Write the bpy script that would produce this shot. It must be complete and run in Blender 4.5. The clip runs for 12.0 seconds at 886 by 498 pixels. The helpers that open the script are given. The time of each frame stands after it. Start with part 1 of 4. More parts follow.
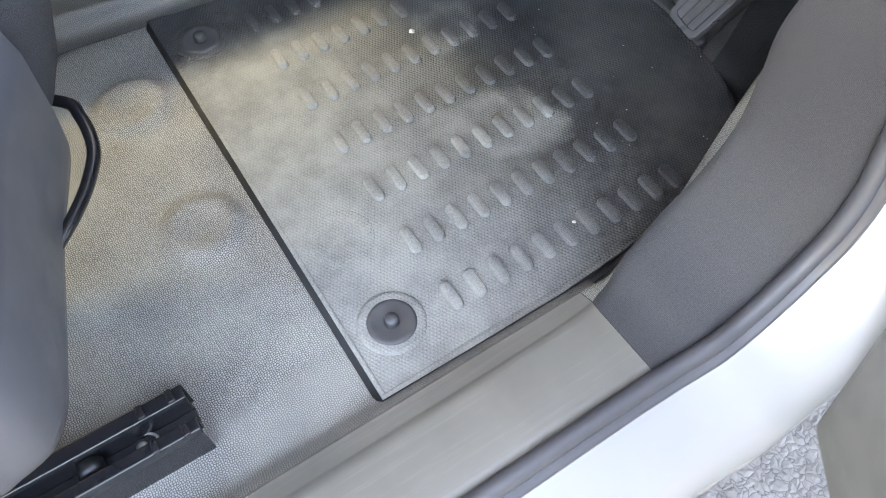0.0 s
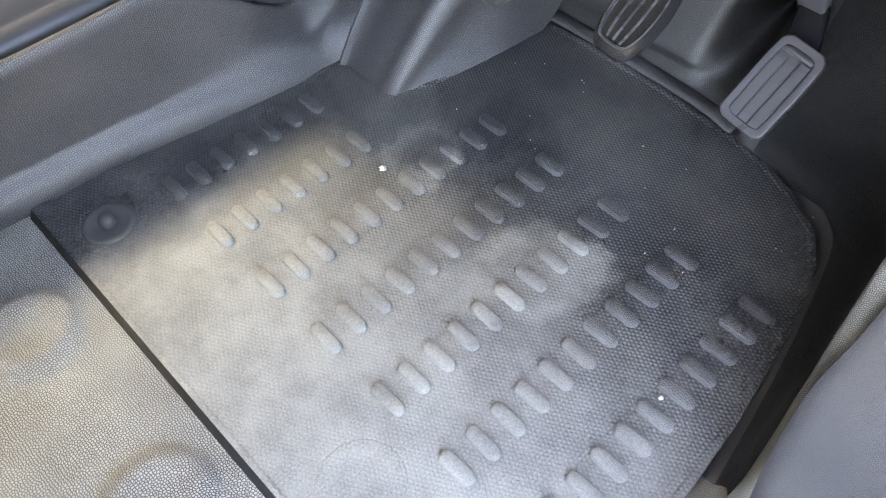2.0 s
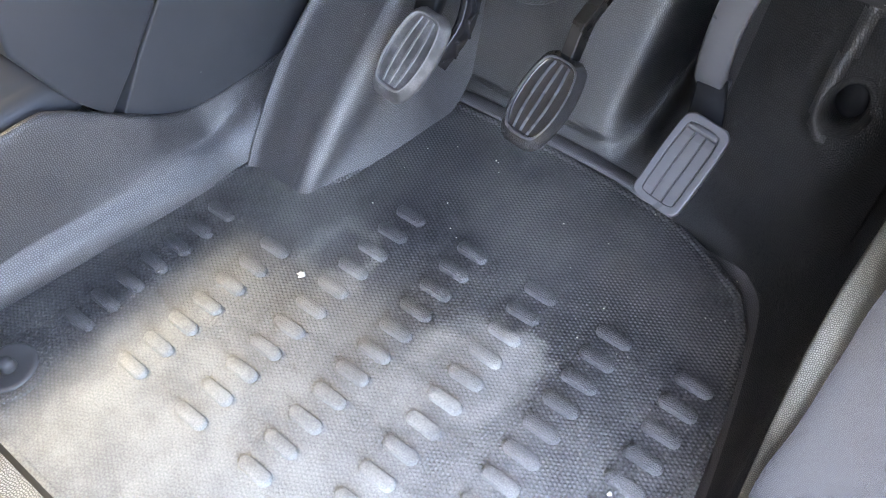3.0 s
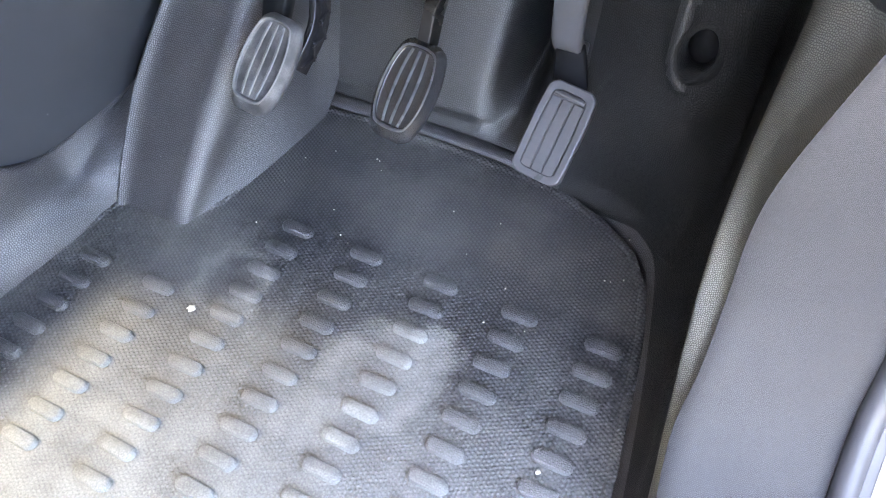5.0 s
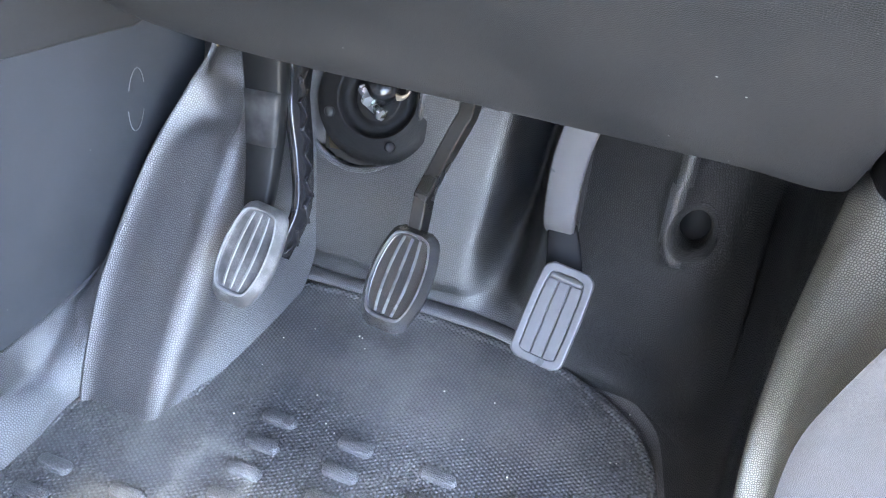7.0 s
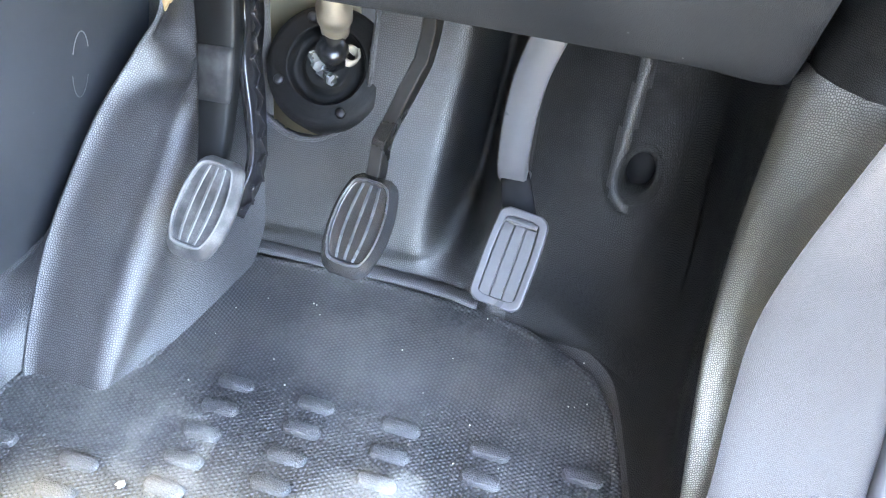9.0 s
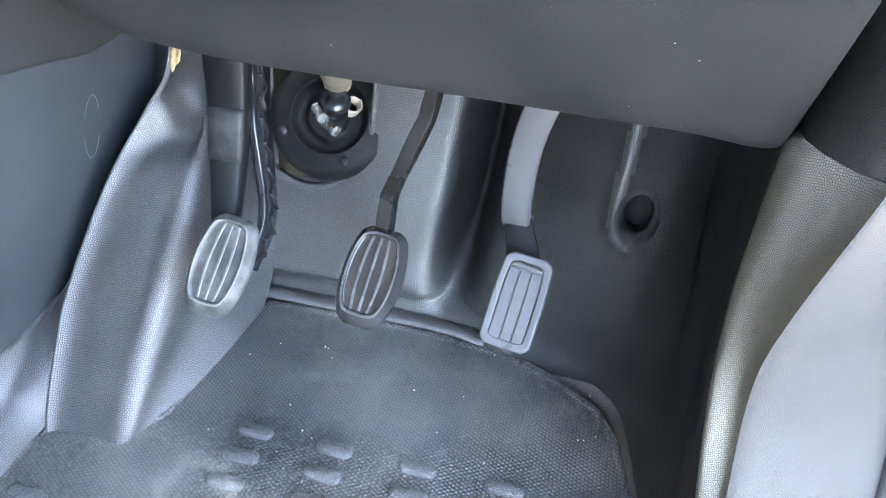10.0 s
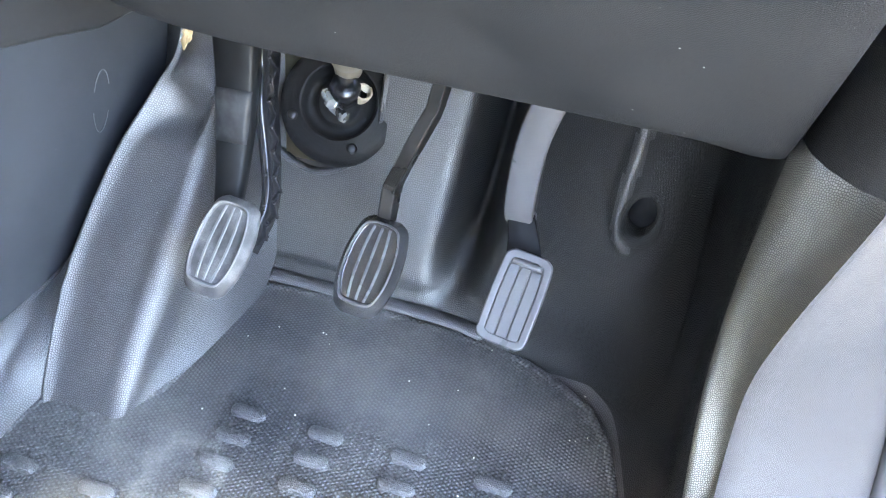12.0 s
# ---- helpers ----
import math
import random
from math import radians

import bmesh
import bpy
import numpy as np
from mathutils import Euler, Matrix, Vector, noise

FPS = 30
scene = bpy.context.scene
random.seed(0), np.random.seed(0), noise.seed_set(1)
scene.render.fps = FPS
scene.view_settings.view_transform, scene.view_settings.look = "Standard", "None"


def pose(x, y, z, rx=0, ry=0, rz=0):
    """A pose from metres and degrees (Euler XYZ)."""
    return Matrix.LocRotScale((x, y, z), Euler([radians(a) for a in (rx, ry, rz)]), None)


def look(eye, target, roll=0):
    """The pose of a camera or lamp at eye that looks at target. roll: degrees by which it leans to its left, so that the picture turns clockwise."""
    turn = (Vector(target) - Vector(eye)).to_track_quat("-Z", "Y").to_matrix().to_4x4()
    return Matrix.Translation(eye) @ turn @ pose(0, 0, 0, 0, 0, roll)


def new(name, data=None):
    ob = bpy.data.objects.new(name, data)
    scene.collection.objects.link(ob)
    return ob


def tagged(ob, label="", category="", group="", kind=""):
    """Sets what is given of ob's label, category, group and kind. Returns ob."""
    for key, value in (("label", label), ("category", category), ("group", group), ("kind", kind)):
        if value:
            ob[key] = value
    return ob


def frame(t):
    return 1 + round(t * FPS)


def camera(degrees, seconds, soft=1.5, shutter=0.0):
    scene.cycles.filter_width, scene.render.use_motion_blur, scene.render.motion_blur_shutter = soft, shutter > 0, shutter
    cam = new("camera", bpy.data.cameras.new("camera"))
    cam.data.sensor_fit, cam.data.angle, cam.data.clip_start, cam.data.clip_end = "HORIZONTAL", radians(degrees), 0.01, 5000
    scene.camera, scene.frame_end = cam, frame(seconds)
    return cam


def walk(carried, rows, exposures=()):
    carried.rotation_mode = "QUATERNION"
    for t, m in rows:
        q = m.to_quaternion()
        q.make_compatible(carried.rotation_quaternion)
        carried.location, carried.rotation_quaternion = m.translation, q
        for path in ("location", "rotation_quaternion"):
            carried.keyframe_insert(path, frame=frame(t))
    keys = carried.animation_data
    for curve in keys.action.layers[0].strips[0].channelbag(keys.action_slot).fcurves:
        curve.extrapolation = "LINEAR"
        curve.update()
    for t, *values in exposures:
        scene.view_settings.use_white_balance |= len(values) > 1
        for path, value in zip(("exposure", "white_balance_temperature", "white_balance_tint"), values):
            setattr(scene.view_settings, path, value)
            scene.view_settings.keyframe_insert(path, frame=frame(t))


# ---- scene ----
cam = camera(60.5, 12.0, soft=1.1)
PATH = [
    (0, (0.288, -0.118, 0.632), (-0.609, 0.422, -1.072), -1.6),
    (0.5, (0.191, -0.118, 0.543), (-0.673, 0.448, -1.17), 1.1),
    (1, (0.133, -0.116, 0.531), (-0.714, 0.504, -1.171), 1.2),
    (1.5, (0.096, -0.087, 0.544), (-0.747, 0.605, -1.132), -0.4),
    (2, (0.061, -0.071, 0.537), (-0.778, 0.72, -1.098), -1.4),
    (2.5, (0.04, -0.043, 0.542), (-0.772, 0.833, -1.062), -1.7),
    (3, (0.036, -0.022, 0.55), (-0.744, 0.938, -1.021), -1.3),
    (3.5, (0.036, -0.012, 0.551), (-0.7, 1.009, -1.004), -0.8),
    (5.5, (0.054, 0.001, 0.532), (-0.517, 1.096, -1.041), -3.4),
    (6, (0.014, 0.025, 0.549), (-0.550, 1.224, -0.949), -2.1),
    (6.5, (-0.005, 0.026, 0.554), (-0.588, 1.294, -0.879), -2.9),
    (7, (-0.007, 0.029, 0.551), (-0.573, 1.384, -0.806), -0.7),
    (9, (-0.012, -0.029, 0.507), (-0.417, 1.449, -0.779), 2.4),
    (9.5, (-0.022, -0.033, 0.526), (-0.411, 1.462, -0.745), 1.9),
    (10, (-0.029, -0.032, 0.545), (-0.408, 1.468, -0.722), 0.9),
    (10.5, (-0.029, -0.025, 0.544), (-0.399, 1.475, -0.726), 0.6),
    (11, (-0.029, -0.025, 0.543), (-0.395, 1.474, -0.729), 0.9),
    (11.5, (-0.027, -0.023, 0.544), (-0.402, 1.468, -0.735), 1.7),
    (12, (-0.020, -0.025, 0.546), (-0.428, 1.448, -0.745), 3.1),
]
walk(cam, [(t, look(eye, target, roll)) for t, eye, target, roll in PATH], exposures=[(0.0, 4.8, 8600, 13), (1.0, 4.95, 8400, 14), (2.0, 5.2, 8200, 16), (3.5, 5.7, 7600, 18), (5.5, 5.75, 7600, 18), (6.5, 6.4, 7200, 16), (7.0, 6.5, 7200, 15), (9.0, 6.6, 7200, 12), (12.0, 6.6, 7200, 12)])

# ---- light ----
SUN_ELEV, SUN_AZ = 50.0, 246.0          # degrees; azimuth of where the sun stands, 270 = due left of the car
world = bpy.data.worlds.new("sky")
scene.world = world
world.use_nodes = True
wn = world.node_tree
sky = wn.nodes.new("ShaderNodeTexSky")
sky.sky_type = "NISHITA"
sky.sun_disc = False
sky.dust_density = 3.0
sky.sun_elevation = radians(SUN_ELEV)
sky.sun_rotation = radians(SUN_AZ)
wn.links.new(sky.outputs[0], wn.nodes["Background"].inputs[0])
wn.nodes["Background"].inputs[1].default_value = 0.15

sun = new("sun", bpy.data.lights.new("sun", "SUN"))
sun.data.energy = 4.1
sun.data.angle = radians(12)
sun.data.color = (1.0, 0.92, 0.62)
sun_way = Vector((math.sin(radians(SUN_AZ)) * math.cos(radians(SUN_ELEV)),
                  math.cos(radians(SUN_AZ)) * math.cos(radians(SUN_ELEV)), math.sin(radians(SUN_ELEV))))
sun.matrix_world = look(sun_way * 10, (0, 0, 0))


# ---- materials ----
def nodes_of(name, rough=0.5, metal=0.0):
    m = bpy.data.materials.new(name)
    m.use_nodes = True
    nt = m.node_tree
    b = nt.nodes["Principled BSDF"]
    b.inputs["Roughness"].default_value = rough
    b.inputs["Metallic"].default_value = metal
    tc = nt.nodes.new("ShaderNodeNewGeometry")
    return m, nt, b, tc.outputs["Position"]


def tex_noise(nt, vec, scale, detail=4.0, rough=0.55):
    n = nt.nodes.new("ShaderNodeTexNoise")
    n.inputs["Scale"].default_value = scale
    n.inputs["Detail"].default_value = detail
    n.inputs["Roughness"].default_value = rough
    nt.links.new(vec, n.inputs["Vector"])
    return n.outputs["Fac"]


def tex_cells(nt, vec, scale, feature="F1"):
    n = nt.nodes.new("ShaderNodeTexVoronoi")
    n.feature = feature
    n.inputs["Scale"].default_value = scale
    nt.links.new(vec, n.inputs["Vector"])
    return n.outputs["Distance"]


def mix_colour(nt, fac, a, b):
    n = nt.nodes.new("ShaderNodeMix")
    n.data_type = "RGBA"
    for s, v in ((n.inputs[6], a), (n.inputs[7], b)):
        if isinstance(v, tuple):
            s.default_value = (*v, 1)
        else:
            nt.links.new(v, s)
    if isinstance(fac, float):
        n.inputs[0].default_value = fac
    else:
        nt.links.new(fac, n.inputs[0])
    return n.outputs[2]


def ramp(nt, fac, lo, hi, to_lo=0.0, to_hi=1.0):
    n = nt.nodes.new("ShaderNodeMapRange")
    n.interpolation_type = "SMOOTHSTEP"
    for i, v in zip((1, 2, 3, 4), (lo, hi, to_lo, to_hi)):
        n.inputs[i].default_value = v
    nt.links.new(fac, n.inputs[0])
    return n.outputs[0]


def calc(nt, op, a, b=0.0):
    n = nt.nodes.new("ShaderNodeMath")
    n.operation = op
    for s, v in zip(n.inputs, (a, b)):
        if isinstance(v, (int, float)):
            s.default_value = v
        else:
            nt.links.new(v, s)
    return n.outputs[0]


def bump(nt, bsdf, height, strength, distance):
    n = nt.nodes.new("ShaderNodeBump")
    n.inputs["Strength"].default_value = strength
    n.inputs["Distance"].default_value = distance
    nt.links.new(height, n.inputs["Height"])
    old = bsdf.inputs["Normal"]
    if old.is_linked:
        nt.links.new(old.links[0].from_socket, n.inputs["Normal"])
    nt.links.new(n.outputs[0], old)


def vary_rough(nt, bsdf, vec, scale, lo, hi):
    nt.links.new(ramp(nt, tex_noise(nt, vec, scale), 0.3, 0.7, lo, hi), bsdf.inputs["Roughness"])


def surface_coords(nt):
    return nt.nodes.new("ShaderNodeUVMap").outputs[0]


def pebbles(nt, vec, pitch, flat=True):
    """Close-packed round pebbles, from 0 in the valleys to 1 on top."""
    n = nt.nodes.new("ShaderNodeTexVoronoi")
    n.voronoi_dimensions = "2D" if flat else "3D"
    n.feature = "DISTANCE_TO_EDGE"
    n.inputs["Scale"].default_value = 1.0 / pitch
    n.inputs["Randomness"].default_value = 0.72
    nt.links.new(vec, n.inputs["Vector"])
    return ramp(nt, n.outputs["Distance"], 0.0, 0.34)


def grained(name, colour, dusty, rough=(0.38, 0.55), pitch=0.0024, depth=0.0004, dust=0.35, spread=7.0, gloss=0.5, grain_contrast=0.4, fleck=0.0, flat=True):
    """Moulded vinyl or plastic with a pebble grain, and a thin film of dust that lies in drifts."""
    m, nt, b, v = nodes_of(name)
    n1 = tex_noise(nt, v, spread, 5)
    n2 = tex_noise(nt, v, 900, 2)
    f = calc(nt, "MULTIPLY", ramp(nt, n1, 0.28, 0.85), dust)
    f = calc(nt, "MULTIPLY", f, ramp(nt, n2, 0.3, 0.7, 0.6, 1.0))
    grain = pebbles(nt, surface_coords(nt) if flat else v, pitch, flat)
    # pebble shading put into the colour: paler tops, darker pits
    tops = mix_colour(nt, f, tuple(c * (1 + grain_contrast) for c in colour), tuple(c * (1 + 0.3 * grain_contrast) for c in dusty))
    pits = mix_colour(nt, f, tuple(c * (1 - grain_contrast) for c in colour), tuple(c * (1 - 0.5 * grain_contrast) for c in dusty))
    col = mix_colour(nt, ramp(nt, grain, 0.15, 0.85), pits, tops)
    if fleck:
        spots = tex_cells(nt, v, 75)
        few = ramp(nt, tex_noise(nt, v, 23, 2), 0.46, 0.56)
        col = mix_colour(nt, calc(nt, "MULTIPLY", calc(nt, "MULTIPLY", ramp(nt, spots, 0.045, 0.03), few), fleck), col, (0.5, 0.5, 0.48))
    nt.links.new(col, b.inputs["Base Color"])
    vary_rough(nt, b, v, 14, *rough)
    b.inputs["Specular IOR Level"].default_value = gloss
    bump(nt, b, grain, 1.0, depth)
    bump(nt, b, tex_noise(nt, v, 40, 3), 0.12, 0.002)
    return m


def smooth_plastic(name, colour, rough=(0.35, 0.5), fine=0.00012, tint=0.15, metal=0.0, fleck=0.0, blotch=9, gloss=0.5):
    """Satin plastic or paint with a fine spark texture, smudges and specks of dust."""
    m, nt, b, v = nodes_of(name, metal=metal)
    pale = tuple(min(1, c * (1.25 if blotch < 20 else 1.9) + 0.02) for c in colour)
    f = calc(nt, "MULTIPLY", ramp(nt, tex_noise(nt, v, blotch, 5), 0.35, 0.75), tint)
    col = mix_colour(nt, f, colour, pale)
    if fleck:
        spots = tex_cells(nt, v, 38)
        col = mix_colour(nt, calc(nt, "MULTIPLY", ramp(nt, spots, 0.028, 0.018), fleck), col, (0.5, 0.5, 0.48))
    nt.links.new(col, b.inputs["Base Color"])
    b.inputs["Specular IOR Level"].default_value = gloss
    vary_rough(nt, b, v, 22, *rough)
    bump(nt, b, tex_noise(nt, v, 1400, 2), 0.6, fine)
    return m


def rubber_mat(name, colour, pale=1.0, pip=1.0, caked=()):
    """Black rubber with a lattice of fine pips, walked-in dust that also paints shade, and two pale dried smears."""
    m, nt, b, v = nodes_of(name)
    sep = nt.nodes.new("ShaderNodeSeparateXYZ")
    nt.links.new(v, sep.inputs[0])
    x, y = sep.outputs[0], sep.outputs[1]
    wave = 2 * math.pi / (0.0037 * 0.866)
    # the moulding is not quite regular
    px = calc(nt, "ADD", x, calc(nt, "MULTIPLY", calc(nt, "SUBTRACT", tex_noise(nt, v, 70, 2), 0.5), 0.0022))
    py = calc(nt, "ADD", y, calc(nt, "MULTIPLY", calc(nt, "SUBTRACT", tex_noise(nt, v, 83, 2), 0.5), 0.0022))
    lattice = 0.0
    for ang in (0, 60, 120):
        run = calc(nt, "ADD", calc(nt, "MULTIPLY", px, wave * math.cos(radians(ang))), calc(nt, "MULTIPLY", py, wave * math.sin(radians(ang))))
        lattice = calc(nt, "ADD", lattice, calc(nt, "COSINE", run))
    pips = ramp(nt, lattice, -0.9, 2.3) if not caked else pebbles(nt, v, 0.0019, flat=False)
    # dust: fine film everywhere, thicker in cloudy drifts, thickest in the smears
    big = tex_noise(nt, v, 6.5, 6, 0.6)
    mid = tex_noise(nt, v, 26, 6, 0.6)
    film = calc(nt, "MULTIPLY", ramp(nt, big, 0.38, 0.68), 0.26)
    film = calc(nt, "ADD", calc(nt, "ADD", film, 0.025), calc(nt, "MULTIPLY", ramp(nt, tex_noise(nt, v, 11, 7, 0.7), 0.48, 0.72), 0.14))

    wx = calc(nt, "ADD", x, calc(nt, "MULTIPLY", calc(nt, "SUBTRACT", tex_noise(nt, v, 22, 4, 0.6), 0.5), 0.05))
    wy = calc(nt, "ADD", y, calc(nt, "MULTIPLY", calc(nt, "SUBTRACT", tex_noise(nt, v, 19, 4, 0.6), 0.5), 0.05))

    def smear(cx, cy, rx, ry, strength, hollow=0.0):
        dx = calc(nt, "DIVIDE", calc(nt, "SUBTRACT", wx, cx), rx)
        dy = calc(nt, "DIVIDE", calc(nt, "SUBTRACT", wy, cy), ry)
        d = calc(nt, "ADD", calc(nt, "MULTIPLY", dx, dx), calc(nt, "MULTIPLY", dy, dy))
        d = calc(nt, "ADD", d, calc(nt, "MULTIPLY", calc(nt, "SUBTRACT", mid, 0.5), 0.9))
        k = ramp(nt, d, 1.5, 0.15)
        if hollow:
            k = calc(nt, "MULTIPLY", k, ramp(nt, d, 0.1, 0.5, 1 - hollow, 1.0))
        return calc(nt, "MULTIPLY", k, strength)

    dust = film
    for cx, cy, rx, ry, k, hollow in ((-0.145, 0.222, 0.056, 0.062, 0.80, 0.25), (-0.118, 0.262, 0.030, 0.026, 0.72, 0), (-0.172, 0.170, 0.036, 0.040, 0.8, 0),
                                      (-0.312, 0.250, 0.042, 0.044, 0.62, 0.6), (-0.285, 0.226, 0.028, 0.018, 0.6, 0),
                                      *caked, (-0.10, 0.11, 0.07, 0.05, 0.42, 0.3), (-0.02, 0.14, 0.05, 0.07, 0.3, 0), (-0.22, 0.13, 0.04, 0.03, 0.4, 0)):
        dust = calc(nt, "MAXIMUM", dust, smear(cx, cy, rx, ry, k, hollow))
    # rear dust; its fade forward also stands in for the dash's shade
    behind = calc(nt, "MULTIPLY", ramp(nt, calc(nt, "ADD", y, calc(nt, "MULTIPLY", mid, 0.1)), 0.40, 0.08), 0.95)
    # thinned beside the tunnel to paint in the tunnel's cast shadow
    behind = calc(nt, "MULTIPLY", behind, ramp(nt, calc(nt, "ADD", x, calc(nt, "MULTIPLY", calc(nt, "SUBTRACT", mid, 0.5), 0.06)), -0.445, -0.365, 0.05, 1.0))
    dust = calc(nt, "MAXIMUM", dust, behind)
    dust = calc(nt, "MULTIPLY", dust, ramp(nt, tex_noise(nt, v, 17, 5, 0.65), 0.32, 0.66, 0.66, 1.0))
    dust = calc(nt, "MULTIPLY", dust, ramp(nt, tex_noise(nt, v, 700, 2), 0.25, 0.7, 0.65, 1.0))
    # pips' shading is in the colour too: tops lightened, gaps darkened
    worn = mix_colour(nt, pips, tuple(c * 0.68 for c in colour), tuple(c * 1.85 for c in colour))
    drift = mix_colour(nt, pips, tuple(c * pale for c in (0.36, 0.352, 0.32)), tuple(c * pale for c in (0.39, 0.38, 0.34)))
    nt.links.new(mix_colour(nt, dust, worn, drift), b.inputs["Base Color"])
    nt.links.new(ramp(nt, dust, 0.0, 0.5, 0.36, 0.8), b.inputs["Roughness"])
    b.inputs["Specular IOR Level"].default_value = 0.65
    bump(nt, b, calc(nt, "MULTIPLY", pips, ramp(nt, dust, 0.1, 0.7, 1.0, 0.25)), 1.0, 0.0010 * pip)
    bump(nt, b, mid, 0.2, 0.002)
    return m


def concrete():
    m, nt, b, v = nodes_of("paving", 0.9)
    warp = nt.nodes.new("ShaderNodeVectorMath")
    warp.operation = "MULTIPLY_ADD"
    wob = nt.nodes.new("ShaderNodeTexNoise")
    wob.inputs["Scale"].default_value = 45
    nt.links.new(v, wob.inputs["Vector"])
    nt.links.new(wob.outputs["Color"], warp.inputs[0])
    warp.inputs[1].default_value = (0.03, 0.03, 0.03)
    nt.links.new(v, warp.inputs[2])
    crack = tex_cells(nt, warp.outputs[0], 75, "DISTANCE_TO_EDGE")
    col = mix_colour(nt, ramp(nt, tex_noise(nt, v, 30, 6), 0.3, 0.7), (0.10, 0.092, 0.085), (0.15, 0.138, 0.128))
    nt.links.new(mix_colour(nt, ramp(nt, crack, 0.06, 0.0), col, (0.05, 0.047, 0.048)), b.inputs["Base Color"])
    bump(nt, b, crack, 0.5, 0.01)
    bump(nt, b, tex_noise(nt, v, 120, 4), 0.5, 0.004)
    return m


def brushed(name, colour, rough):
    m, nt, b, v = nodes_of(name, rough)
    mp = nt.nodes.new("ShaderNodeMapping")
    mp.inputs["Scale"].default_value = (16, 0.5, 16)
    nt.links.new(v, mp.inputs[0])
    streak = tex_noise(nt, mp.outputs[0], 12, 5, 0.7)
    scr = ramp(nt, streak, 0.50, 0.74)
    pale = tuple(min(1, c * 1.35) for c in colour)
    nt.links.new(mix_colour(nt, calc(nt, "MULTIPLY", scr, 0.08), mix_colour(nt, ramp(nt, tex_noise(nt, v, 8), 0.3, 0.7), colour, pale), (0.6, 0.58, 0.55)), b.inputs["Base Color"])
    bump(nt, b, streak, 0.25, 0.0005)
    return m


def tinted(name, shade):
    """Car glass: lets a share of the light straight through."""
    m, nt, b, v = nodes_of(name, 0.03)
    t = nt.nodes.new("ShaderNodeBsdfTransparent")
    t.inputs[0].default_value = (shade, shade * 1.02, shade, 1)
    g = nt.nodes.new("ShaderNodeBsdfGlossy")
    g.inputs["Roughness"].default_value = 0.03
    mix = nt.nodes.new("ShaderNodeMixShader")
    mix.inputs[0].default_value = 0.05
    nt.links.new(t.outputs[0], mix.inputs[1])
    nt.links.new(g.outputs[0], mix.inputs[2])
    nt.links.new(mix.outputs[0], nt.nodes["Material Output"].inputs["Surface"])
    return m


TINT = tinted("tinted_glass", 0.16)
SCREEN = tinted("windscreen_glass", 0.5)
LINER = grained("floor_vinyl", (0.036, 0.037, 0.041), (0.24, 0.22, 0.21), dust=0.30, rough=(0.31, 0.38), pitch=0.0021, depth=0.00022, gloss=1.0, grain_contrast=0.88, fleck=0.5)
# two darker copies of the floor vinyl, with shade put into their colour
WALLV = grained("firewall_vinyl_shaded", (0.025, 0.0255, 0.027), (0.20, 0.20, 0.19), dust=0.12, rough=(0.30, 0.38), pitch=0.0022, depth=0.00022, gloss=0.9, grain_contrast=0.9)
SIDE = grained("lining_in_shade", (0.0125, 0.013, 0.014), (0.13, 0.13, 0.125), dust=0.14, rough=(0.36, 0.5), pitch=0.0021, depth=0.0003, gloss=0.34, grain_contrast=0.75)
FLOOR = grained("floor_vinyl_dusty", (0.205, 0.203, 0.193), (0.46, 0.45, 0.40), dust=1.0, pitch=0.0022, depth=0.0004, grain_contrast=0.75)
TRIM = grained("trim_grain", (0.19, 0.19, 0.175), (0.42, 0.41, 0.32), rough=(0.45, 0.6), pitch=0.0015, depth=0.0003, dust=0.4, gloss=0.35, grain_contrast=0.6)
SILL = grained("trim_grey", (0.041, 0.041, 0.043), (0.07, 0.07, 0.07), rough=(0.40, 0.5), pitch=0.0011, depth=0.00014, dust=0.25, grain_contrast=0.35, gloss=0.26)
PILLAR = grained("pillar_plastic", (0.030, 0.0305, 0.032), (0.10, 0.10, 0.09), rough=(0.4, 0.5), pitch=0.0013, depth=0.0002, dust=0.2, gloss=0.3, grain_contrast=0.6)
SCUFF = brushed("scuff_plate", (0.125, 0.118, 0.10), 0.30)
DASH = grained("dash_plastic", (0.0074, 0.0085, 0.0100), (0.2, 0.2, 0.2), rough=(0.55, 0.7), pitch=0.0011, depth=0.0001, dust=0.15, grain_contrast=0.15, fleck=0.5, gloss=0.25)
PANEL = smooth_plastic("console_plastic", (0.036, 0.039, 0.045), (0.36, 0.5), fleck=0.3)
TRAY = smooth_plastic("tray_plastic", (0.30, 0.29, 0.25), (0.3, 0.45))
BLACK = smooth_plastic("black_plastic", (0.010, 0.0105, 0.012), (0.32, 0.5))
BOOT = grained("boot_rubber", (0.007, 0.0072, 0.008), (0.12, 0.115, 0.11), dust=0.05, gloss=0.22, rough=(0.45, 0.65), pitch=0.003, depth=0.0001, spread=45, grain_contrast=0.2)
ARMP = smooth_plastic("pedal_arm_plastic", (0.0065, 0.007, 0.0078), (0.42, 0.58), gloss=0.2)
ARMW = smooth_plastic("pedal_arm_worn", (0.013, 0.0135, 0.015), (0.4, 0.6), tint=1.0, blotch=60, gloss=0.25)
FOAM = smooth_plastic("glue_foam", (0.62, 0.46, 0.25), (0.8, 0.95), tint=0.6)
# matte near-black; in the pocket it paints the shade inside the hole
POCKET = smooth_plastic("matte_near_black", (0.007, 0.0075, 0.009), (0.6, 0.75), gloss=0.2)
# near-black that stands in for the deep shade beside the boot
VOID = smooth_plastic("shade_black", (0.004, 0.004, 0.004), (0.9, 1.0), gloss=0.05)
RUBBER = smooth_plastic("seal_rubber", (0.06, 0.061, 0.068), (0.4, 0.55))
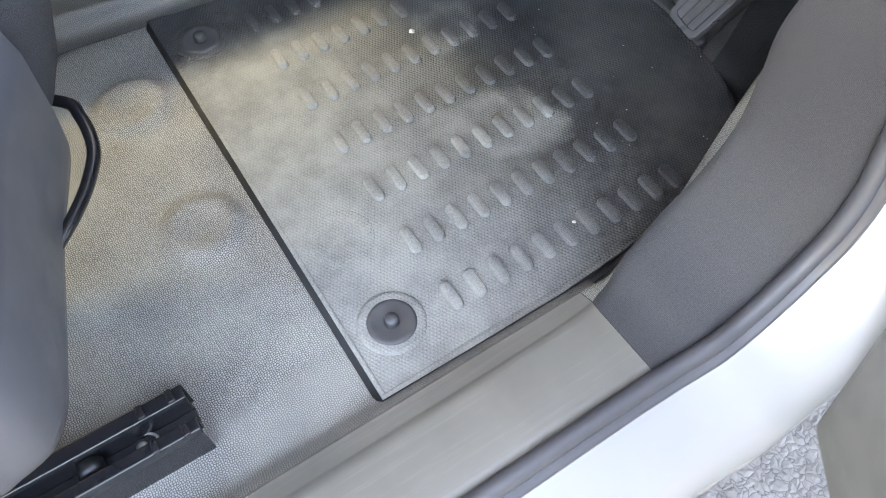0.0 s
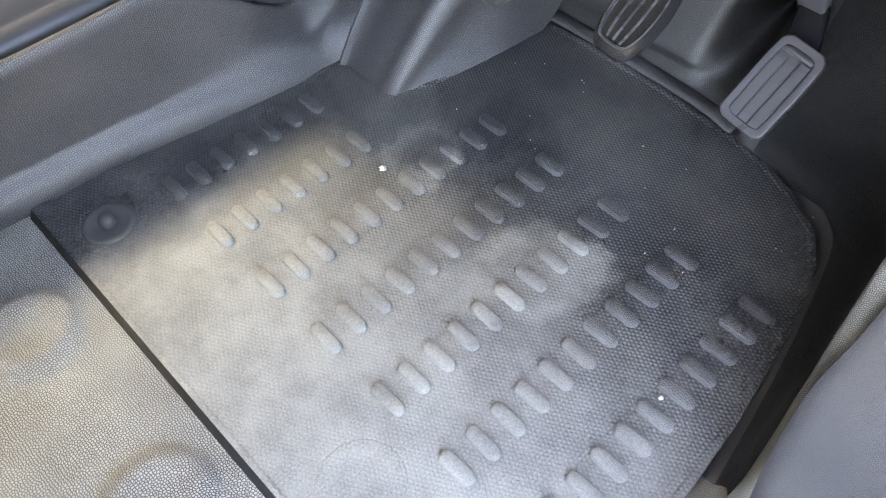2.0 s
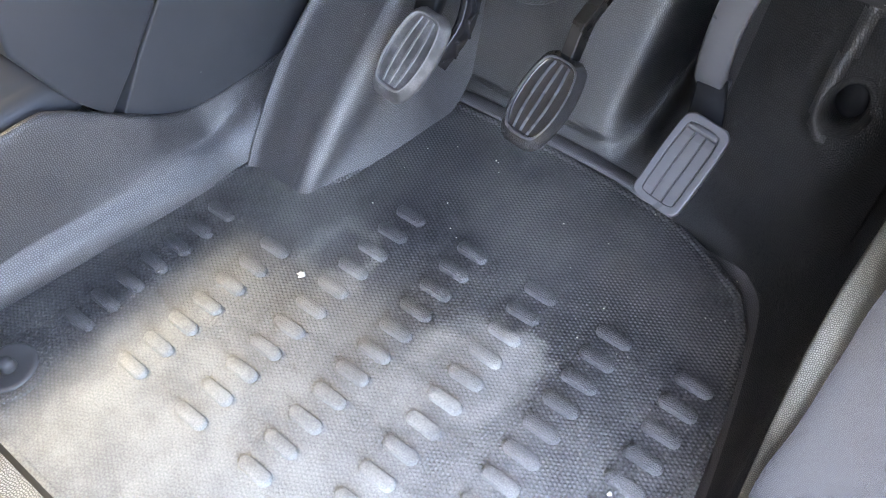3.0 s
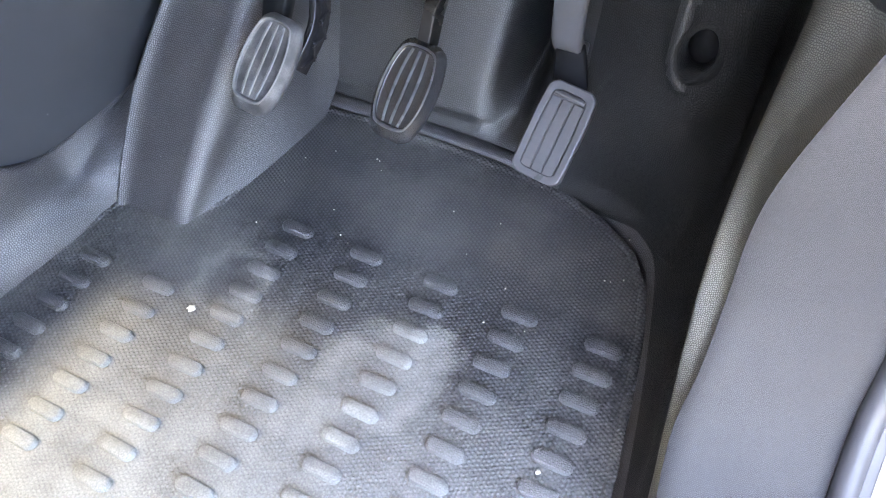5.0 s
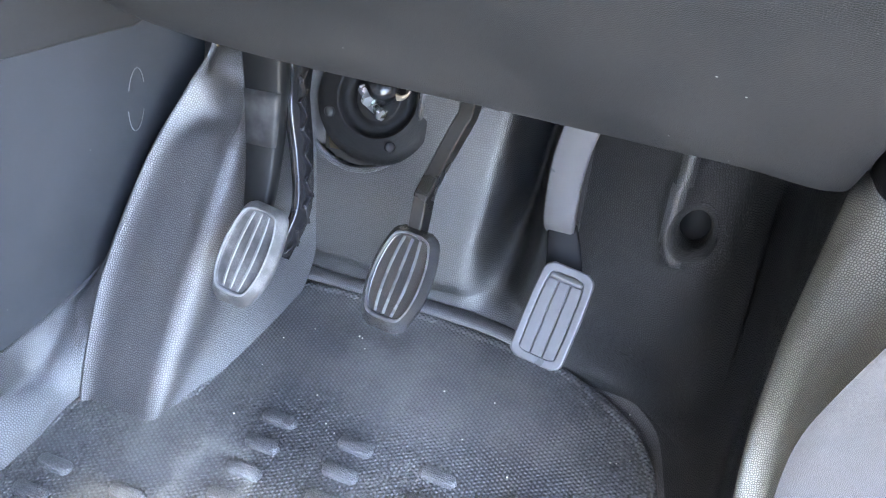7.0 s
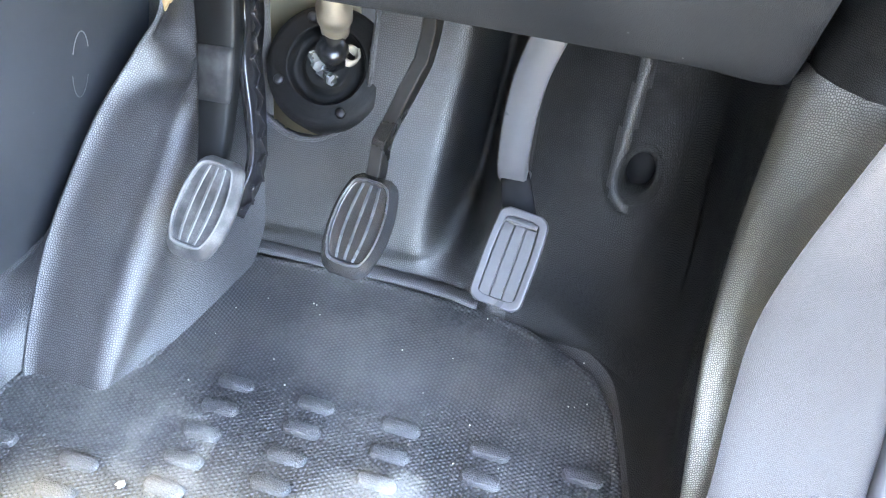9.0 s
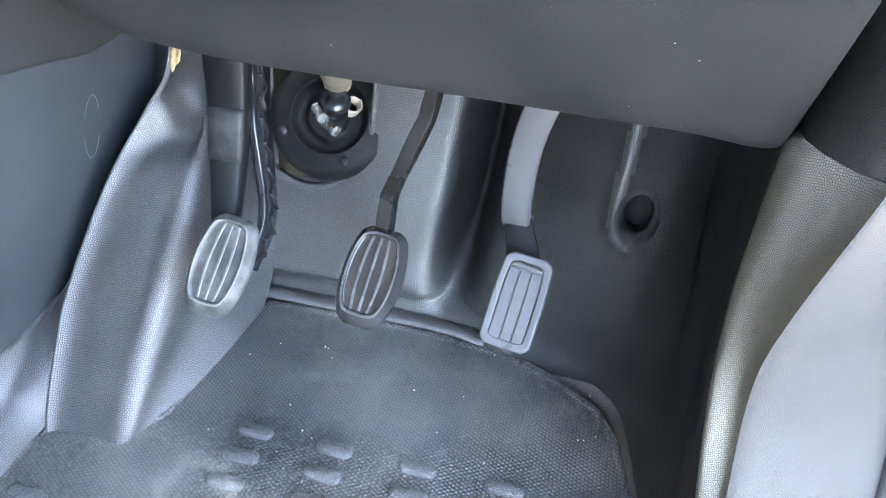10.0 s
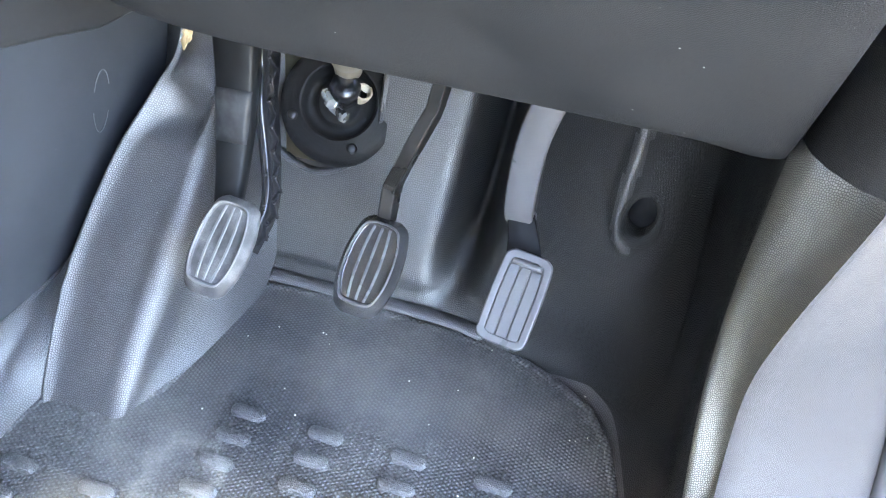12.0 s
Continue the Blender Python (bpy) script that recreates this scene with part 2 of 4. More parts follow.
MATR = rubber_mat("mat_rubber", (0.025, 0.027, 0.032))
RIBR = rubber_mat("rib_rubber", (0.045, 0.046, 0.051), 1.02, 0.45, caked=((-0.142, 0.180, 0.020, 0.030, 1.0, 0), (-0.325, 0.205, 0.03, 0.02, 0.8, 0)))
EDGE = smooth_plastic("mat_edge_rubber", (0.014, 0.014, 0.015), (0.5, 0.7))
CLIP = smooth_plastic("clip_plastic", (0.065, 0.065, 0.068), (0.3, 0.42), tint=0.5)
LINE = smooth_plastic("edge_glint_plastic", (0.14, 0.14, 0.145), (0.35, 0.5))
STEEL = smooth_plastic("black_steel", (0.012, 0.012, 0.014), (0.12, 0.25))
PAINT = smooth_plastic("pedal_arm_paint", (0.0075, 0.0073, 0.007), (0.26, 0.4), tint=0.3, blotch=40, gloss=0.35)
ZINC = smooth_plastic("zinc", (0.62, 0.62, 0.60), (0.22, 0.4), metal=0.9)
BRASS = smooth_plastic("shaft_metal", (0.42, 0.36, 0.28), (0.3, 0.5), metal=0.7)
PADR = smooth_plastic("pedal_rubber", (0.019, 0.0192, 0.021), (0.16, 0.26), tint=0.4, fleck=0.3, gloss=0.8)
PADW = grained("pedal_rubber_dusty", (0.036, 0.036, 0.039), (0.40, 0.40, 0.39), dust=0.38, rough=(0.4, 0.6), pitch=0.0012, depth=0.00005, spread=55, grain_contrast=0.1)
LIPW = smooth_plastic("lip_worn", (0.10, 0.10, 0.10), (0.4, 0.6), tint=0.6, blotch=60)
LIPR = smooth_plastic("lip_rubber", (0.045, 0.045, 0.048), (0.2, 0.35), tint=0.6, blotch=60)
LIPG = smooth_plastic("bar_plastic", (0.09, 0.09, 0.094), (0.3, 0.45), tint=0.4)
GASP = smooth_plastic("gas_pedal_plastic", (0.075, 0.076, 0.083), (0.26, 0.4), tint=0.3)
BEIGE = smooth_plastic("bulkhead_paint", (0.42, 0.36, 0.24), (0.4, 0.6), tint=0.5)
WHITE = smooth_plastic("white_paint", (0.28, 0.285, 0.29), (0.12, 0.2), tint=0.05)
FABRIC = grained("seat_fabric", (0.04, 0.042, 0.05), (0.12, 0.12, 0.13), rough=(0.8, 0.95), pitch=0.0015, depth=0.0004, flat=False)
SEATP = smooth_plastic("seat_valance_plastic", (0.068, 0.070, 0.080), (0.34, 0.46))
DOORP = smooth_plastic("door_card_plastic", (0.13, 0.13, 0.124), (0.45, 0.6))
LINING = smooth_plastic("cabin_lining", (0.035, 0.035, 0.037), (0.8, 0.9))
HEADLINER = smooth_plastic("headliner_felt", (0.50, 0.49, 0.47), (0.85, 0.95), gloss=0.1)
GRIT = smooth_plastic("pale_crumb", (0.75, 0.72, 0.62), (0.6, 0.8))
GROUND = concrete()


# ---- mesh helpers ----
def mesh_of(name, bm, material, smooth=True):
    me = bpy.data.meshes.new(name)
    bmesh.ops.recalc_face_normals(bm, faces=bm.faces)
    for f in bm.faces:
        f.smooth = smooth
    bm.to_mesh(me)
    bm.free()
    me.materials.append(material)
    return me


def thing(name, at, label, category, group="", kind=""):
    ob = new(name)
    ob.empty_display_size = 0.02
    ob.location = at
    return tagged(ob, label, category, group, kind)


def part(name, bm, material, parent=None, label="", smooth=True, bevel=0.0, subdiv=0):
    ob = new(name, bm if isinstance(bm, bpy.types.Mesh) else mesh_of(name, bm, material, smooth))
    if bevel:
        mod = ob.modifiers.new("bevel", "BEVEL")
        mod.width, mod.segments, mod.limit_method, mod.angle_limit = bevel, 3, "ANGLE", radians(40)
    if subdiv:
        mod = ob.modifiers.new("round", "SUBSURF")
        mod.levels = mod.render_levels = subdiv
    if parent:
        off = parent.location if parent.type == "EMPTY" else Vector()
        ob.parent = parent
        ob.matrix_parent_inverse = Matrix.Translation(-off)
    if label:
        ob["label"] = label
    return ob


def structure(name, bm, material, label, category, **kw):
    return tagged(part(name, bm, material, **kw), label, category, kind="structure")


def loft(rows, close=False):
    """A sheet through rows of points, all rows of one length."""
    bm = bmesh.new()
    rows = [[Vector(p) for p in row] for row in rows]
    vs = [[bm.verts.new(p) for p in row] for row in rows]
    n = len(vs[0])
    # surface coordinates in metres: along each row, and from row to row
    along = [[0.0] for _ in rows]
    for row, run in zip(rows, along):
        for i in range(n):
            run.append(run[-1] + (row[(i + 1) % n] - row[i]).length)
    across = [[0.0] * (n + 1)]
    for a, b in zip(rows, rows[1:]):
        across.append([across[-1][i] + (b[i % n] - a[i % n]).length for i in range(n + 1)])
    layer = bm.loops.layers.uv.new("surface")
    for k, (a, b) in enumerate(zip(vs, vs[1:])):
        for i in range(n if close else n - 1):
            face = bm.faces.new((a[i], a[(i + 1) % n], b[(i + 1) % n], b[i]))
            for loop, (r, c) in zip(face.loops, ((k, i), (k, i + 1), (k + 1, i + 1), (k + 1, i))):
                loop[layer].uv = (along[r][c], across[r][c])
    return bm


def thick(bm, depth):
    """Gives a sheet a thickness."""
    bmesh.ops.recalc_face_normals(bm, faces=bm.faces)
    bmesh.ops.solidify(bm, geom=bm.faces[:], thickness=depth)
    return bm


def spline(points, n):
    """A smooth run of n points through the given ones."""
    pts = [Vector(p) for p in points]
    pts = [pts[0] * 2 - pts[1]] + pts + [pts[-1] * 2 - pts[-2]]
    out, m = [], len(pts) - 3
    for k in range(n):
        u = k / (n - 1) * m
        i = min(int(u), m - 1)
        f = u - i
        a, b, c, d = pts[i:i + 4]
        out.append(0.5 * (2 * b + (c - a) * f + (2 * a - 5 * b + 4 * c - d) * f * f + (3 * b - a - 3 * c + d) * f ** 3))
    return out


def bar(path, width, depth, n=16, side=(1, 0, 0), round_to=0.3):
    """A bar of rounded oblong section along a path. width, depth: one value, or first and last."""
    w0, w1 = width if isinstance(width, tuple) else (width, width)
    d0, d1 = depth if isinstance(depth, tuple) else (depth, depth)
    pts = spline(path, n)
    rows = []
    for k, p in enumerate(pts):
        way = (pts[min(k + 1, n - 1)] - pts[max(k - 1, 0)]).normalized()
        s = Vector(side) - way * way.dot(Vector(side))
        s.normalize()
        t = way.cross(s)
        f = k / (n - 1)
        w, d = (w0 + (w1 - w0) * f) / 2, (d0 + (d1 - d0) * f) / 2
        c = round_to * min(w, d)
        rows.append([p + s * a + t * b for a, b in ((w - c, d), (w, d - c), (w, c - d), (w - c, -d), (c - w, -d), (-w, c - d), (-w, d - c), (c - w, d))])
    bm = loft(rows, close=True)
    bm.verts.ensure_lookup_table()
    bm.faces.new(bm.verts[:8])
    bm.faces.new(bm.verts[-8:])
    return bm


def tube(path, radius, n=24, seg=10):
    pts = spline(path, n)
    rows = []
    for k, p in enumerate(pts):
        way = (pts[min(k + 1, n - 1)] - pts[max(k - 1, 0)]).normalized()
        s = way.orthogonal().normalized() if k == 0 else (s - way * way.dot(s)).normalized()
        t = way.cross(s)
        rows.append([p + (s * math.cos(a) + t * math.sin(a)) * radius for a in (2 * math.pi * i / seg for i in range(seg))])
    bm = loft(rows, close=True)
    bm.verts.ensure_lookup_table()
    bm.faces.new(bm.verts[:seg])
    bm.faces.new(bm.verts[-seg:])
    return bm


def turned(profile, m, seg=40):
    """A body of revolution about z, from (radius, height) pairs, placed by the matrix m."""
    rows = [[m @ Vector((r * math.cos(a), r * math.sin(a), h)) for a in (2 * math.pi * i / seg for i in range(seg))] for r, h in profile]
    bm = loft(rows, close=True)
    bm.verts.ensure_lookup_table()
    if profile[0][0] > 0:
        bm.faces.new(bm.verts[:seg])
    if profile[-1][0] > 0:
        bm.faces.new(bm.verts[-seg:])
    bmesh.ops.remove_doubles(bm, verts=bm.verts[:], dist=1e-6)
    return bm


def block(x0, x1, y0, y1, z0, z1):
    bm = bmesh.new()
    bmesh.ops.create_cube(bm, size=1)
    bmesh.ops.transform(bm, matrix=Matrix.Translation(((x0 + x1) / 2, (y0 + y1) / 2, (z0 + z1) / 2)) @ Matrix.Diagonal((x1 - x0, y1 - y0, z1 - z0, 1)), verts=bm.verts)
    return bm


def slab(outline, m, z0, z1):
    """A flat plate with the given outline in the plane of m, from height z0 to z1."""
    bm = bmesh.new()
    low = [bm.verts.new(m @ Vector((x, y, z0))) for x, y in outline]
    high = [bm.verts.new(m @ Vector((x, y, z1))) for x, y in outline]
    bm.faces.new(low)
    bm.faces.new(high)
    n = len(outline)
    for i in range(n):
        bm.faces.new((low[i], low[(i + 1) % n], high[(i + 1) % n], high[i]))
    return bm


def smoothstep(a, b, v):
    t = min(1.0, max(0.0, (v - a) / (b - a)))
    return t * t * (3 - 2 * t)


# ---- the ground and the car's shell, its unseen parts set to shape the light ----
g = bmesh.new()
bmesh.ops.create_grid(g, x_segments=8, y_segments=8, size=400, matrix=Matrix.Translation((0, 0, -0.38)))
structure("ground", g, GROUND, "pale cracked concrete paving beneath the car", "ground")

ROOF_EDGE, ROOF_Z = -1.02, 1.06
# unseen roof and far door; their edges bound the light on the floor
structure("ceiling", slab([(ROOF_EDGE, -1.3), (0.14, -1.3), (0.14, -0.70), (0.14, -0.30), (0.13, 0.0), (0.10, 0.25), (ROOF_EDGE, 0.25)], Matrix(), ROOF_Z, ROOF_Z + 0.05), HEADLINER, "unseen pale roof lining overhead, its edges shaping the light", "ceiling")
structure("wall_left", block(-1.22, -1.16, -1.3, 0.9, -0.38, 0.80), LINING, "unseen plain far door, its height set to cut light from the left", "wall")
# two unseen blocks, added to keep light from the far side off the footwell
structure("wall_light_block_left", block(-1.22, -1.10, 0.10, 0.9, 0.80, ROOF_Z), LINING, "unseen block added to close the front of the far window to light", "wall")
structure("wall_light_block_dash", block(-1.16, -0.50, 0.30, 0.82, 0.505, 0.70), LINING, "unseen block added to keep windscreen light out of the footwell", "wall")
structure("wall_rear", block(-1.16, 0.12, -1.36, -1.30, -0.38, 0.80), LINING, "plain rear wall of the cabin", "wall")
structure("wall_front", block(-1.16, 0.16, 0.82, 0.88, -0.38, 0.60), LINING, "plain bulkhead behind the footwell", "wall")


# unseen pillar, sized to hold back sky light from the right rear
structure("wall_right", block(0.12, 0.17, -1.3, -0.66, -0.38, ROOF_Z), LINING, "unseen plain door pillar behind the seat, blocking light from the rear", "wall")
# unseen pane; its dark tint is set to weaken light from the left
structure("window_1", thick(loft([[(-1.185, -1.3, 0.80), (-1.185, 0.098, 0.80)], [(ROOF_EDGE - 0.005, -1.3, ROOF_Z + 0.01), (ROOF_EDGE - 0.005, 0.098, ROOF_Z + 0.01)]]), 0.004), TINT, "unseen far side window, tinted to cut light from the left", "window", smooth=False)
# unseen rail, added to block steep sky light through the door opening
structure("wall_light_block_rail", block(0.14, 0.20, -1.3, 0.16, 0.84, ROOF_Z), LINING, "unseen rail added above the door opening to cut high sky light", "wall")
# unseen window, added for weak fill light from the rear
structure("window_3", block(-1.16, 0.12, -1.333, -1.329, 0.80, ROOF_Z), TINT, "unseen rear cabin window, added to let in dimmed fill light", "window")
structure("window_2", thick(loft([[(-1.16, 0.86, 0.62), (0.03, 0.86, 0.62)], [(ROOF_EDGE, 0.255, ROOF_Z + 0.02), (0.03, 0.255, ROOF_Z + 0.02)]]), 0.004), SCREEN, "tinted windscreen glass", "window", smooth=False)


def floor_height(x, y):
    z = -0.012
    for cx, cy, r, h in ((-0.204, -0.106, 0.047, 0.0080), (-0.401, -0.108, 0.047, 0.0080)):
        d = math.hypot(x - cx, y - cy)
        z += h * smoothstep(r, r * 0.72, d) - 0.4 * h * smoothstep(r * 0.6, r * 0.3, d)
    edge = 0.046 - 0.03 * smoothstep(0.2, 0.4, y)
    z += 0.036 * smoothstep(edge, edge + 0.034, x) * smoothstep(0.21, 0.165, y)
    return z


rows = []
ys = [-1.3 + 0.1 * i for i in range(10)] + [-0.3 + 0.006 * i for i in range(36)] + [-0.084 + 0.003 * i for i in range(24)] + [0.02 * i for i in range(27)]
xs = [-1.16 + 0.1 * i for i in range(6)] + [-0.56 + 0.006 * i for i in range(108)]
for y in ys:
    rows.append([(x, y, floor_height(x, y)) for x in xs])
structure("floor", loft(rows), FLOOR, "dusty grey grained vinyl floor with round dimples", "floor")


# ---- moulded vinyl lining: tunnel side, footrest bulge, firewall ----
def tunnel_foot(y):
    return -0.457 - 0.19 * (0.279 - y) if y > 0.03 else -0.5043 - 0.12 * (0.03 - y)


def tunnel_lip(y):
    z = 0.137 - 0.085 * smoothstep(0.13, 0.27, y)
    return (-0.508 + 0.012 * smoothstep(0.15, 0.28, y) - 0.04 * smoothstep(0.05, -0.4, y), z)


def tunnel_x(y, t):
    fx, (lx, lz) = tunnel_foot(min(y, 0.30)), tunnel_lip(y)
    z = -0.008 + (lz + 0.008) * t
    bead = 0.016 * math.sqrt(max(0.0, 1 - ((z - 0.004) / 0.024) ** 2))
    return fx - 0.013 * (1 - t) + bead + (lx - fx) * t ** 0.9, z


LEFT = [(-0.460, 0.277, -0.014), (-0.464, 0.300, 0.018), (-0.469, 0.354, 0.075), (-0.463, 0.401, 0.122), (-0.452, 0.445, 0.166), (-0.434, 0.489, 0.207), (-0.427, 0.528, 0.240), (-0.420, 0.560, 0.36)]
RIGHT = [(-0.386, 0.279, -0.014), (-0.384, 0.3, 0.02), (-0.379, 0.351, 0.072), (-0.371, 0.411, 0.132), (-0.368, 0.452, 0.172), (-0.368, 0.488, 0.2), (-0.374, 0.532, 0.232), (-0.377, 0.565, 0.36)]
EDGE_C = [(-0.508, 0.262, 0.057), (-0.503, 0.300, 0.055), (-0.498, 0.362, 0.058), (-0.494, 0.405, 0.071), (-0.489, 0.448, 0.103), (-0.482, 0.505, 0.140), (-0.474, 0.550, 0.180), (-0.462, 0.590, 0.36)]
BASE = [(-0.366, 0.292, -0.012), (-0.352, 0.320, -0.012), (-0.350, 0.372, -0.012), (-0.347, 0.425, -0.010), (-0.345, 0.485, 0.010), (-0.348, 0.540, 0.08), (-0.359, 0.582, 0.18), (-0.364, 0.62, 0.34)]
EDGE_RUN, LEFT_RUN, RIGHT_RUN, BASE_RUN = (spline(run, 36) for run in (EDGE_C, LEFT, RIGHT, BASE))
UP = Vector((0, -0.6, 0.6))
TUNNEL_END = 0.25
rows = []
for k in range(64):
    y = -0.9 + (0.9 + TUNNEL_END) * k / 63
    lx, lz = tunnel_lip(y)
    row = []
    for j in range(25):
        x, z = tunnel_x(y, (j / 24) ** 1.5)
        row.append((x, y, z))
    row += [(lx - 0.002, y, lz + 0.004), (lx - 0.006, y, lz + 0.005), (lx - 0.010, y, lz + 0.001), (lx - 0.013, y, lz - 0.012), (lx - 0.03, y, lz - 0.014)]
    rows.append(row)
x0, x1 = tunnel_x(TUNNEL_END, 0)[0], tunnel_x(TUNNEL_END, 1)[0]
for k, (c, l) in enumerate(zip(EDGE_RUN, LEFT_RUN)):
    row = []
    for j in range(25):
        t = (j / 24) ** 1.5
        swell = tunnel_x(TUNNEL_END, t)[0] - (x0 + (x1 - x0) * t)
        row.append(tuple((l + UP * 0.007 * smoothstep(0, 5, k)).lerp(c, t) + Vector((swell * math.exp(-k / 7), 0, 0))))
    row += [(c.x - 0.002, c.y, c.z + 0.002), (c.x - 0.006, c.y, c.z + 0.002), (c.x - 0.010, c.y, c.z), (c.x - 0.013, c.y, c.z - 0.008), (c.x - 0.03, c.y, c.z - 0.010)]
    rows.append(row)
# ease the turn from tunnel to flank
for _ in range(4):
    eased = [[tuple((Vector(a) + Vector(b) * 2 + Vector(c)) / 4) for a, b, c in zip(rows[k - 1], rows[k], rows[k + 1])] for k in range(58, 76)]
    rows[58:76] = eased
structure("wall_tunnel", loft(rows), LINER, "grey grained vinyl lining up the side of the centre tunnel", "tunnel lining")

rows = []
for k, (l, r, b) in enumerate(zip(LEFT_RUN, RIGHT_RUN, BASE_RUN)):
    fold = 0.024 * math.exp(-((k / 35 - 0.80) / 0.05) ** 2) - 0.022 * math.exp(-((k / 35 - 0.67) / 0.05) ** 2)
    mid = (l + r) / 2 + UP * (0.004 + fold)
    rows.append([l + Vector((-0.006, 0.006, -0.012)), l + Vector((-0.003, 0.002, -0.002)) + UP * 0.004, l + UP * 0.009, l.lerp(r, 0.035) + UP * 0.0085, l.lerp(r, 0.09) + UP * 0.004, l.lerp(mid, 0.5) + UP * 0.3 * fold, mid, mid.lerp(r, 0.55) + UP * 0.3 * fold,
                 r.lerp(l, 0.20) + UP * 0.0045, r.lerp(l, 0.06) + UP * 0.003, r.lerp(b, 0.10), r.lerp(b, 0.28) + Vector((-0.006, 0, -0.006)), r.lerp(b, 0.52) + Vector((-0.008, 0, -0.008)), r.lerp(b, 0.8) + Vector((-0.004, 0, -0.005)), b])
structure("footrest_bulge", loft(rows), LINER, "grey grained vinyl bulge beside the clutch, worn shiny on its ridges", "floor lining", subdiv=2)


# a raised rib of the vinyl, down beside the round pocket and under it
RIDGE = [Vector(p) for p in ((-0.006, 0.34), (-0.010, 0.25), (-0.0145, 0.20), (-0.016, 0.172), (-0.0125, 0.151), (-0.005, 0.143))]


def to_ridge(x, z):
    p = Vector((x, z))
    return min((p - a.lerp(b, min(1, max(0, (p - a).dot(b - a) / (b - a).length_squared)))).length for a, b in zip(RIDGE, RIDGE[1:]))


def wall_y(x, z):
    """How far forward the lining of the firewall stands."""
    lean = 0.48 - 0.40 * smoothstep(-0.16, 0.0, x)
    y = 0.490 + lean * max(z, 0) - 0.014 * smoothstep(0.035, 0.0, z) * smoothstep(-0.14, -0.10, x) + 0.006 * smoothstep(0.030, 0.016, z) * smoothstep(-0.10, -0.13, x)
    gx = -0.158 + 0.10 * z
    y += 0.095 * math.exp(-((x - gx) / 0.018) ** 2) * smoothstep(0.0, 0.07, z)
    near = to_ridge(x, z)
    y -= 0.0065 * math.exp(-(near / 0.0075) ** 2)
    y -= 0.010 * smoothstep(-0.12, -0.07, x) * smoothstep(0.03, -0.02, x) * smoothstep(0.02, 0.10, z)
    return y


HOLE_X, HOLE_Z = 0.0025, 0.171


def u_cut(x, z):
    """Below 0 inside the opening for the steering shaft."""
    cx, cz, r = -0.317, 0.172, 0.063
    return math.hypot(x - cx, z - cz) - r if z < cz else abs(x - cx) - r


def hole_cut(x, z):
    return math.hypot(x - HOLE_X, (z - HOLE_Z) * 0.68) - 0.0150


# the side lining, low and high, from the firewall back to the kick panel
SIDE_LOW = spline([(-0.110, 0.492, 0), (-0.045, 0.474, 0), (0.0, 0.448, 0), (0.026, 0.415, 0), (0.042, 0.350, 0), (0.060, 0.255, 0), (0.073, 0.165, 0)], 40)
SIDE_HIGH = spline([(-0.020, 0.560, 0), (0.036, 0.514, 0), (0.056, 0.480, 0), (0.065, 0.435, 0), (0.067, 0.400, 0), (0.064, 0.370, 0), (0.062, 0.350, 0)], 40)


def side_run(z):
    rear, fore = smoothstep(-0.005, 0.10, z) ** 0.7, smoothstep(-0.005, 0.24, z)
    return [a.lerp(b, fore + (rear - fore) * smoothstep(12, 30, k)) for k, (a, b) in enumerate(zip(SIDE_LOW, SIDE_HIGH))]


def filleted_y(x, z):
    """The firewall, running in a soft fillet into the side lining."""
    y, run = wall_y(x, z), side_run(z)
    if x < run[0].x:
        return y
    side = run[-1].y
    for a, b in zip(run, run[1:]):
        if a.x <= x < b.x:
            side = a.y + (b.y - a.y) * (x - a.x) / (b.x - a.x)
            break
    soft = 0.035
    h = max(soft - abs(y - side), 0) / soft
    return max(min(y, side) - h * h * soft / 4, y - 0.09)


STEP = 0.003
bm = bmesh.new()
grid = {}
nx, nz = 141, 144
for i in range(nx + 1):
    for j in range(nz + 1):
        x, z = -0.372 + STEP * i, -0.012 + STEP * j
        for cut in (u_cut, hole_cut):
            d = cut(x, z)
            if abs(d) < STEP * 0.55:
                e = 1e-4
                gxx, gzz = (cut(x + e, z) - d) / e, (cut(x, z + e) - d) / e
                x, z = x - d * gxx, z - d * gzz
        grid[i, j] = bm.verts.new((x, filleted_y(x, z), z))
# surface coordinates in metres, along each row and column of the sheet
over = {}
for j in range(nz + 1):
    run = 0.0
    for i in range(nx + 1):
        run += (grid[i, j].co - grid[max(i - 1, 0), j].co).length
        rise = over[grid[i, j - 1]][1] + (grid[i, j].co - grid[i, j - 1].co).length if j else 0.0
        over[grid[i, j]] = (run, rise)
right_bm, rib_bm = bmesh.new(), bmesh.new()
right_grid = {v: right_bm.verts.new(v.co) for v in grid.values()}
rib_grid = {v: rib_bm.verts.new(v.co) for v in grid.values()}
for copies in (right_grid, rib_grid):
    over.update({copies[v]: over[v] for v in grid.values()})
for i in range(nx):
    for j in range(nz):
        q = [grid[i, j], grid[i + 1, j], grid[i + 1, j + 1], grid[i, j + 1]]
        c = sum((v.co for v in q), Vector()) / 4
        if min(u_cut(c.x, c.z), hole_cut(c.x, c.z)) > 0:
            # right of the accelerator arm the sheet takes the darkest, shaded copy
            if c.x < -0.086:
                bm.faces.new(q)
            # the rib gets a paler vinyl, painting in the light it catches
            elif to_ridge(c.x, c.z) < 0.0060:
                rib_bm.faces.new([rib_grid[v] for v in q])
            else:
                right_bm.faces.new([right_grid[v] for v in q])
for sheet in (bm, right_bm, rib_bm):
    layer = sheet.loops.layers.uv.new("surface")
    for face in sheet.faces:
        for loop in face.loops:
            loop[layer].uv = over[loop.vert]
